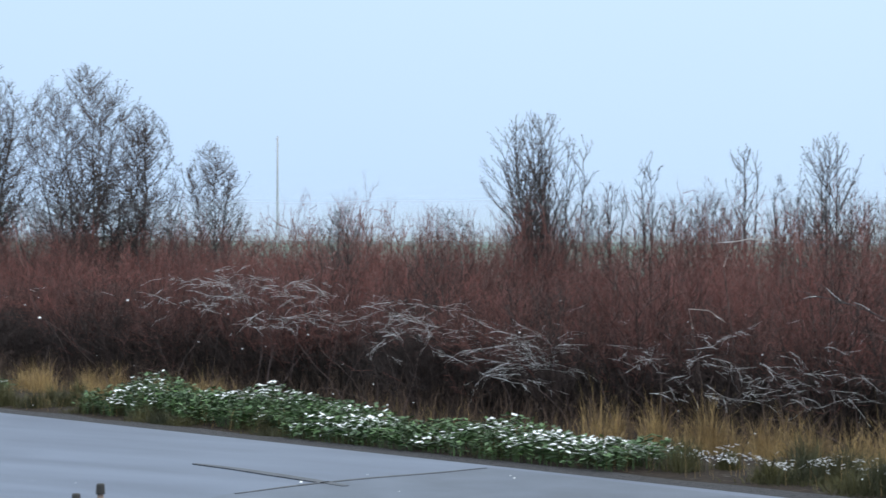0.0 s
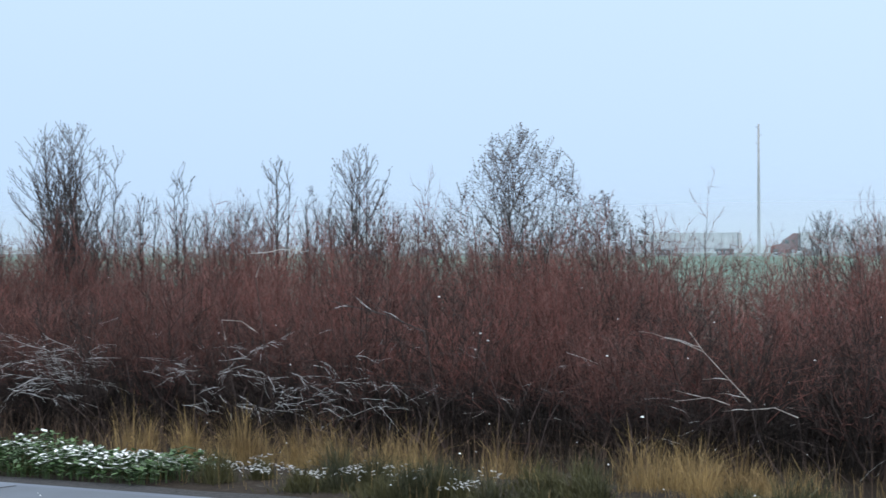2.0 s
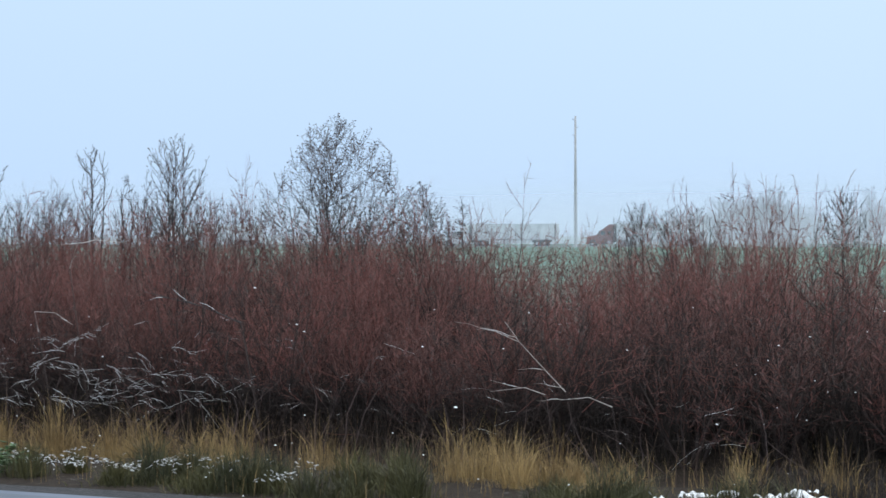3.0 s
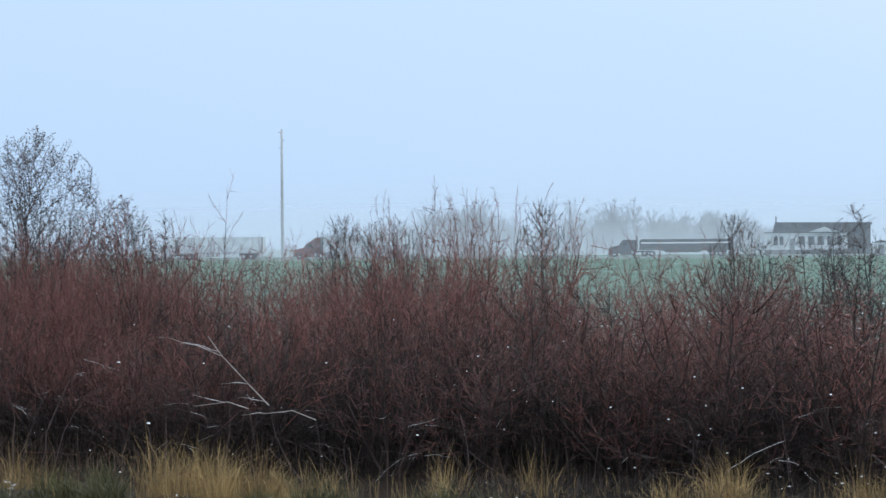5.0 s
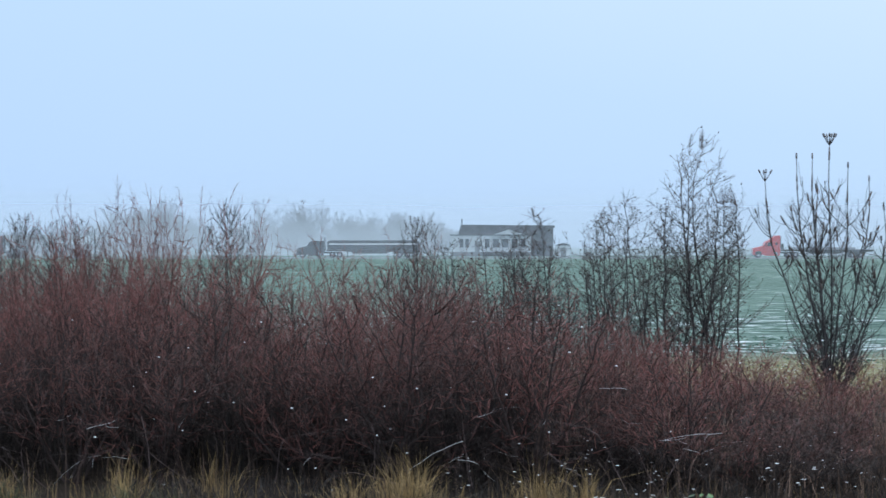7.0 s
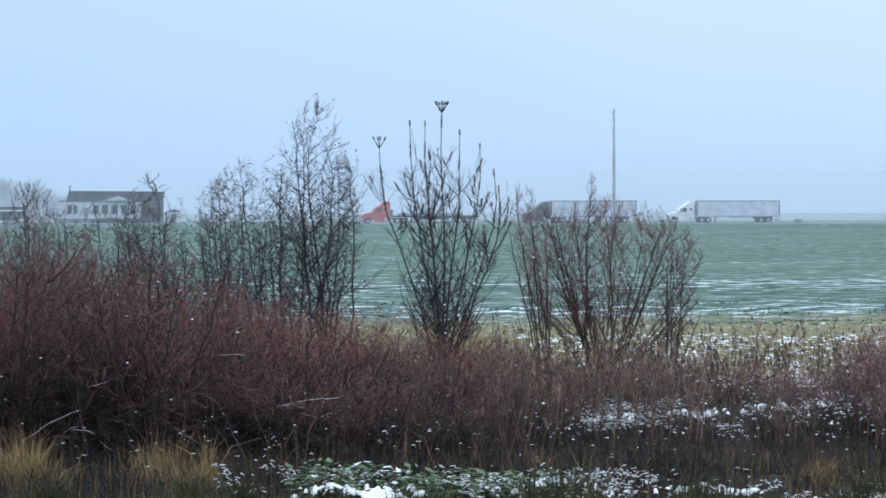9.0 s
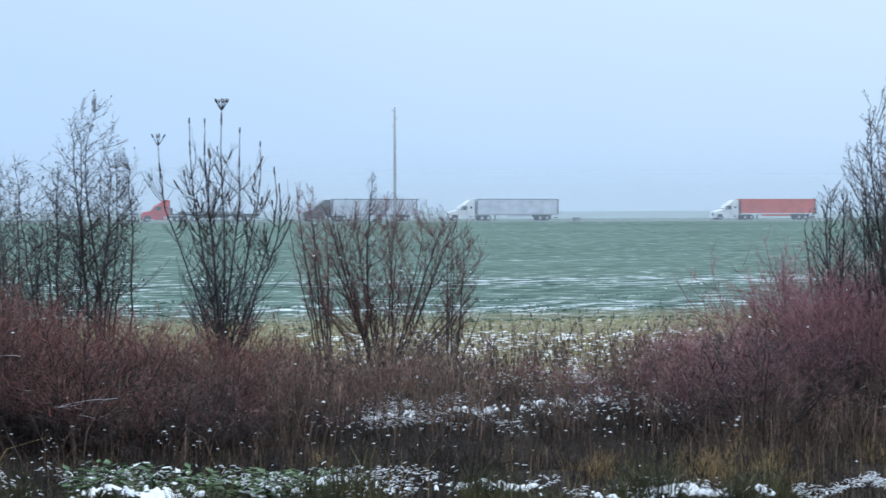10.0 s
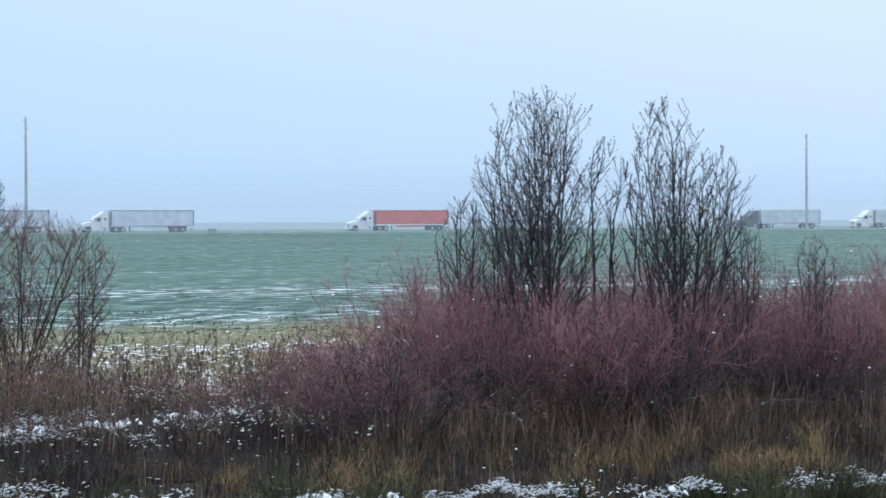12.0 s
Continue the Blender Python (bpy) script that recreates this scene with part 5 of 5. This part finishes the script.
# ---- green leafy weeds with snow on them, by the road ----
def leafy_bed(s0, s1, n0, n1, seed, count, tall):
    rng = random.Random(seed)
    lv, sn, stk = Tubes(), Tubes(), Tubes()
    for i in range(count):
        s, n = rng.uniform(s0, s1), n0 + (n1 - n0) * rng.random()
        x, y = plan(s, n)
        u = (n - n0) / (n1 - n0)
        h = tall * math.sin(math.pi * min(0.15 + 0.8 * u, 1)) * (0.6 + 0.7 * abs(noise.noise((s * 0.9, n * 0.9, 4)))) + 0.04
        z = level(x, y) + h * rng.uniform(0.35, 1.0)
        p = Vector((x, y, z))
        a = rng.uniform(0, 2 * math.pi)
        way = Vector((math.cos(a), math.sin(a), rng.uniform(-0.25, 0.5))).normalized()
        length = rng.uniform(0.05, 0.12)
        across = way.cross(Vector((0, 0, 1))).normalized()
        lv.leaf(p, way, across, length, length * 0.55)
        if i % 5 == 0:
            stk.tube([Vector((x, y, level(x, y) - 0.03)), p], 0.004, 0.003, 3)
        if z > level(x, y) + h * 0.66 and rng.random() < 1.9 * (noise.noise((s * 0.9, n * 1.2, 8)) + 0.08) * (0.35 + 0.9 * u):
            sn.leaf(p + Vector((0, 0, 0.008)), way, across, length * rng.uniform(0.8, 1.1), length * rng.uniform(0.45, 0.75))
            if rng.random() < 0.4:
                sn.lump(p + way * length * 0.5 + Vector((0, 0, 0.008)), rng.uniform(0.006, 0.018), rng.uniform(0.004, 0.010), rng)
    thing = tagged(new("leafy_weeds"), "low green leafy weeds dusted with fresh snow", "weeds", "green weeds on the verge", kind="stuff")
    part("stalk_clump", stk, M_LEAF, thing)
    part("foliage", lv, M_LEAF, thing)
    part("snow", sn, M_SNOW, thing, "fresh snow on the leaves")


leafy_bed(-22.6, -17.8, EDGE + 0.9, EDGE + 2.6, 51, 5200, 0.52)
leafy_bed(-18.0, -13.0, EDGE + 0.5, EDGE + 2.0, 52, 4200, 0.36)
leafy_bed(-32.0, -26.5, EDGE + 0.9, EDGE + 2.8, 53, 3600, 0.42)
leafy_bed(-0.6, 1.6, EDGE + 1.2, EDGE + 2.3, 54, 900, 0.36)


# ---- snow lying on the verge and in the gap ----
def snow_bed(label, s0, s1, n0, n1, count, size, lift, seed, spread=1.0):
    rng = random.Random(seed)
    t = Tubes()
    for _ in range(count):
        s, n = rng.uniform(s0, s1), rng.uniform(n0, n1)
        if noise.noise((s * 1.6, n * 2.2, seed)) + rng.uniform(-0.2, 0.2) < 0.12 * spread:
            continue
        x, y = plan(s, n)
        r = rng.uniform(*size)
        t.lump(Vector((x, y, level(x, y) + lift * rng.uniform(0.4, 1.1))), r, r * rng.uniform(0.25, 0.5), rng, 5)
    tagged(new("snow_patch", t.mesh("snow_patch", M_SNOW)), label, "snow", kind="stuff")


def snow_streaks(label, s0, s1, n0, n1, count, lift, seed, keep=0.0, scale=1.0):
    """Snow caught in short lines on bent blades and leaves."""
    rng = random.Random(seed)
    t = Tubes()
    for _ in range(count):
        s, n = rng.uniform(s0, s1), rng.uniform(n0, n1)
        edge = min(s - s0, s1 - s, 1.0)
        if noise.noise((s * 1.3, n * 1.7, seed)) + 0.5 * noise.noise((s * 5, n * 6, seed)) + rng.uniform(-0.15, 0.15) + 0.3 * edge < 0.42 - keep:
            continue
        x, y = plan(s, n)
        p = Vector((x, y, level(x, y) + lift * (0.65 + 0.5 * noise.noise((s * 3, n * 3, seed))) * rng.uniform(0.75, 1.1)))
        way = Vector((rng.choice((-1, 1)), rng.gauss(0, 0.6), rng.gauss(0.05, 0.3)))
        r = rng.triangular(0.002, 0.009, 0.003) * scale
        t.tube(arc(rng, p, way, rng.uniform(0.015, 0.05), 2, 0.25, -0.2), r, r * 0.6, 4)
    tagged(new("snow_patch", t.mesh("snow_patch", M_SNOW)), label, "snow", kind="stuff")


def snow_sheet(label, s0, s1, n0, n1, lift, cover, seed, cell=0.03, grain=3.0):
    """Lying snow draped over low growth: a bumpy sheet with holes and sunken rims."""
    nu, nv = int((s1 - s0) / cell), int((n1 - n0) / cell)
    index, v, f = {}, [], []

    def depth(i, j):
        s, n = s0 + i * cell, n0 + j * cell
        edge = min(i, nu - i, (j * 1.0), nv - j) * cell
        m = noise.noise((s * 0.9, n * 1.6, seed)) * 0.7 + noise.noise((s * grain, n * grain * 1.5, seed + 3)) * 0.55 + noise.noise((s * 14, n * 18, seed + 5)) * 0.6
        return m + cover - 0.35 * max(0, 1 - edge / 0.25)

    def vert(i, j):
        if (i, j) not in index:
            s, n = s0 + i * cell, n0 + j * cell
            x, y = plan(s, n)
            d = min(max(depth(i, j), -0.1), 0.25)
            z = level(x, y) + lift * (0.75 + 0.5 * noise.noise((s * 2.2, n * 2.2, seed + 1))) + 0.16 * d + 0.03 * noise.noise((s * 9, n * 9, seed))
            index[(i, j)] = len(v)
            v.append((x, y, z))
        return index[(i, j)]

    for i in range(nu):
        for j in range(nv):
            if depth(i + 0.5, j + 0.5) > 0:
                f.append((vert(i, j), vert(i + 1, j), vert(i + 1, j + 1), vert(i, j + 1)))
    me = bpy.data.meshes.new("snow_patch")
    me.from_pydata(v, [], f)
    me.materials.append(M_SNOW)
    me.polygons.foreach_set("use_smooth", [True] * len(f))
    tagged(new("snow_patch", me), label, "snow", kind="stuff")


snow_streaks("fresh snow dusting on the tufted verge grass", -14.2, -9.4, EDGE + 0.9, EDGE + 2.1, 2600, 0.31, 61, -0.05, 0.7)
snow_sheet("patch of fresh snow on the verge grass", -5.9, -4.3, EDGE + 0.8, EDGE + 1.7, 0.22, -0.14, 62, 0.022, 4.0)
snow_sheet("patch of fresh snow on the verge grass", -1.2, 3.4, EDGE + 0.8, EDGE + 1.8, 0.23, -0.32, 63, 0.016, 8.0)
snow_streaks("fresh snow caught on grass blades", -1.2, 3.4, EDGE + 0.9, EDGE + 2.0, 2600, 0.36, 69, 0.05, 0.8)
snow_sheet("broken line of fresh snow on the verge grass", 3.4, 12.5, EDGE + 0.8, EDGE + 1.5, 0.20, -0.42, 64, 0.016, 9.0)
snow_streaks("fresh snow caught on grass blades", 3.4, 12.5, EDGE + 0.9, EDGE + 1.5, 6500, 0.30, 70, 0.06, 0.7)
snow_streaks("snow over low weeds in the gap", 1.7, 4.7, 21.0, 23.8, 3600, 0.40, 65, -0.02, 0.6)
snow_sheet("thin snow on the ground of the gap", 2.2, 4.3, 21.3, 23.4, 0.20, -0.46, 65, 0.018, 11.0)
snow_sheet("thin snow between dead weeds", 4.0, 9.0, 21.6, 24.5, 0.22, -0.62, 66, 0.018, 11.0)
snow_streaks("snow dusting between dead weeds", 4.0, 12.0, 21.5, 26.0, 6000, 0.50, 66, -0.05, 0.75)
snow_bed("snow flecks on the dry field margin", 3.0, 24.0, 27.0, 38.0, 11000, (0.014, 0.042), 0.14, 68, 0.9)
snow_bed("snow dusting among dead stalks", -3.0, 6.0, 19.6, 22.0, 900, (0.005, 0.012), 0.45, 67, 1.2)


# ---- arching canes that carry snow ----
def bramble(az, dist, spread, heights, sprays, snow, seed):
    """Layered sprays: each a drooping cane with a comb of side twigs, snow along their upper sides."""
    rng = random.Random(seed)
    x, y = polar(az, dist)
    thing = tagged(new("bramble"), "tangle of arching canes carrying lines of snow" if snow > 0.3 else "tangle of dark arching canes with specks of snow", "bramble", "snowy brambles before the thicket")
    thing.matrix_world = pose(x, y, level(x, y), 0, 0, -az)
    wood, sn = Tubes(), Tubes()

    def cap(pts, r):
        sn.tube([v + Vector((0, -r * 0.4, r * 0.9)) for v in pts], r, r * 0.6, 4)

    for _ in range(int(sprays * (1.9 if snow > 0.45 else 0.9))):
        p = Vector((rng.uniform(-spread, spread), rng.gauss(0, 0.3), rng.uniform(*heights)))
        side = rng.choice((-1, 1, 1))
        pts = arc(rng, p, Vector((side, rng.uniform(-0.6, 0.2), rng.uniform(-0.25, 0.5))), rng.uniform(0.25, 0.70), 8, 0.11, -0.045)
        r = rng.uniform(0.0012, 0.0023) * (1.0 if snow > 0.45 else 0.8)
        wood.tube(pts, r, r * 0.5, 4)
        if rng.random() < snow:
            a = rng.randint(0, 3)
            cap(pts[a:rng.randint(a + 3, 8) + 1], r * rng.uniform(0.75, 1.0))
        for _ in range(rng.randint(7, 12)):
            q, d = along(pts, rng.uniform(0.1, 0.95))
            way = (d + Vector((rng.gauss(0, 0.35), rng.gauss(0, 0.45), rng.uniform(-0.7, 0.35)))).normalized()
            tw = arc(rng, q, way, rng.uniform(0.06, 0.24), 3, 0.2, -0.05)
            wood.tube(tw, r * 0.7, r * 0.4, 3)
            if rng.random() < (snow * 0.75 if snow > 0.45 else snow * 0.3):
                cap(tw[rng.randint(0, 1):], r * rng.uniform(0.5, 0.85))
    for _ in range(5):
        p = Vector((rng.uniform(-spread, spread), rng.gauss(0.2, 0.2), -0.1))
        wood.tube(arc(rng, p, Vector((rng.gauss(0, 0.4), rng.gauss(0, 0.3), 1)), heights[1] * rng.uniform(0.8, 1.1), 6, 0.16, -0.04), 0.007, 0.003, 4)
    part("cane_tangle", wood, M_CANE, thing, kind="stuff")
    part("snow", sn, M_SNOW, thing, "lines of snow on the canes", "stuff")


# azimuth, half width in degrees, lowest and highest cane, sprays, share with snow
for k, (az, half, lo, hi, count, snow) in enumerate((
        (-41.0, 1.8, 1.0, 1.9, 12, 0.35), (-37.4, 1.0, 1.35, 2.0, 22, 0.8), (-35.4, 1.1, 1.2, 1.95, 24, 0.8), (-33.4, 0.9, 1.2, 1.75, 12, 0.5),
        (-31.6, 1.2, 0.95, 1.6, 26, 0.8), (-28.6, 1.1, 0.65, 1.25, 30, 0.9), (-26.2, 1.4, 0.9, 1.55, 14, 0.4), (-23.9, 1.5, 0.55, 1.35, 14, 0.65),
        (-21.8, 1.4, 0.5, 1.4, 13, 0.65), (-20.3, 1.0, 0.5, 1.0, 8, 0.5), (-18.6, 1.2, 1.25, 1.6, 9, 0.35), (-18.0, 1.0, 0.7, 1.0, 8, 0.4),
        (-14.4, 2.0, 0.5, 1.5, 10, 0.3), (-10.8, 1.4, 0.4, 1.1, 10, 0.4), (-7.5, 1.5, 0.3, 0.8, 8, 0.3), (-3.5, 2.0, 0.3, 0.9, 8, 0.25),
        (1.5, 2.0, 0.3, 0.9, 9, 0.22), (5.5, 2.0, 0.3, 1.0, 10, 0.25), (9.5, 2.0, 0.3, 1.1, 12, 0.25), (13.0, 1.5, 0.3, 0.8, 8, 0.2),
        (31.5, 1.5, 0.3, 1.0, 7, 0.12), (35.0, 2.0, 0.4, 1.2, 9, 0.15), (39.0, 2.0, 0.4, 1.2, 10, 0.15), (42.5, 1.5, 0.4, 1.0, 7, 0.2))):
    n_front = 20.45 if az < 10 else 20.9
    dist = n_front / math.cos(radians(az) - NEAR)
    bramble(az, dist, dist * radians(half), (lo, hi), count, snow, 500 + k)


def broken_branch(points, r0, side, label, seed):
    """A snapped pale branch hanging in the thicket."""
    rng = random.Random(seed)
    thing = tagged(new("broken_branch"), label, "branch")
    pts = [Vector(p) for p in points]
    t, sn = Tubes(), Tubes()
    # unseen foot added as support, coloured dark to sink into thicket shade
    foot = Tubes()
    foot.tube(pts[:2], r0 * 0.6, r0 * 0.5, 5)
    t.tube(pts[1:], r0 * 0.7, r0 * 0.25, 6)
    for u, length in side:
        p, d = along(pts, u)
        way = Vector((-0.9 if d.x < 0 else -0.7, rng.uniform(-0.2, 0.2), rng.uniform(-0.05, 0.35)))
        tw = arc(rng, p, way, length, 5, 0.16, -0.02)
        t.tube(tw, r0 * 0.45, r0 * 0.15, 4)
        sn.tube([v + Vector((0, 0, r0 * 0.4)) for v in tw[1:4]], r0 * 0.22, r0 * 0.12, 4)
    part("wood", t, M_BARK if "dark" in label else M_PALE, thing)
    part("foot", foot, M_STEM, thing, "thin dark foot added under the branch")
    part("snow", sn, M_SNOW, thing)


broken_branch([(-3.33, 21.89, -0.05), (-3.45, 21.64, 0.72), (-3.67, 21.64, 0.95), (-3.96, 21.64, 1.26), (-4.12, 21.69, 1.47)], 0.009, ((0.30, 0.35), (0.5, 0.3), (0.74, 0.75), (0.8, 0.45)), "pale broken branch leaning in the thicket", 3)
broken_branch([(-2.87, 21.7, -0.05), (-2.92, 21.45, 0.58), (-3.17, 21.45, 0.68), (-3.5, 21.5, 0.64)], 0.009, ((0.95, 0.3),), "low pale branch with snow", 4)
broken_branch([(-3.55, 21.7, -0.05), (-3.64, 21.45, 0.7), (-3.87, 21.5, 0.77), (-4.25, 21.55, 0.72)], 0.009, ((0.7, 0.35),), "low pale branch with snow", 5)
broken_branch([(-9.8, 22.84, -0.05), (-9.92, 22.59, 1.27), (-9.97, 22.59, 1.51), (-9.69, 22.54, 1.5), (-9.45, 22.49, 1.36)], 0.010, ((0.95, 0.12),), "bent pale branch with snow on its bow", 6)
broken_branch([(-9.46, 23.12, -0.05), (-9.64, 22.87, 2.02), (-9.54, 22.87, 2.31), (-9.31, 22.87, 2.36), (-8.98, 22.87, 2.33)], 0.011, ((0.6, 0.3),), "bare branch arching over the thicket", 7)
broken_branch([(-7.1, 22.46, -0.05), (-7.28, 22.21, 1.41), (-7.75, 22.21, 1.6), (-8.49, 22.3, 1.76)], 0.011, ((0.5, 0.5), (0.7, 0.6), (0.85, 0.4)), "dark branch reaching out of the thicket", 8)


# ---- delineator posts on the near side of the road ----
M_POST = surf("weathered_post", (0.16, 0.12, 0.10), (0.3, 0.24, 0.21), 6, 0.8, 0.2, 40)


def marker_post(x, y, top):
    thing = tagged(new("marker_post"), "short roadside marker post with a dark cap", "marker post", "marker posts by the road")
    thing.matrix_world = pose(x, y, level(x, y))
    b = Tubes()
    b.tube([Vector((0, 0, -0.1)), Vector((0, 0, top - 0.06 - level(x, y)))], 0.022, 0.020, 8)
    part("shaft", b, M_POST, thing)
    c = Tubes()
    c.tube([Vector((0, 0, top - 0.06 - level(x, y))), Vector((0, 0, top - 0.01 - level(x, y))), Vector((0, 0, top - level(x, y)))], 0.028, 0.022, 8)
    part("cap", c, M_CHASSIS, thing)


marker_post(-7.80, 9.10, 0.95)
marker_post(-7.88, 8.98, 0.90)


def falling_snow():
    """Loose flakes in the air."""
    rng = random.Random(8)
    t = Tubes()
    for _ in range(240):
        d = rng.triangular(7, 19, 15)
        x, y = polar(rng.uniform(-46, 47), d)
        r = rng.uniform(0.002, 0.0055)
        t.lump(Vector((x, y, 2.4 - d * rng.uniform(0.015, 0.135))), r, r * 1.2, rng, 5)
    tagged(new("falling_snow", t.mesh("falling_snow", M_SNOW)), "loose snowflakes drifting in the air", "snow", kind="stuff")


falling_snow()
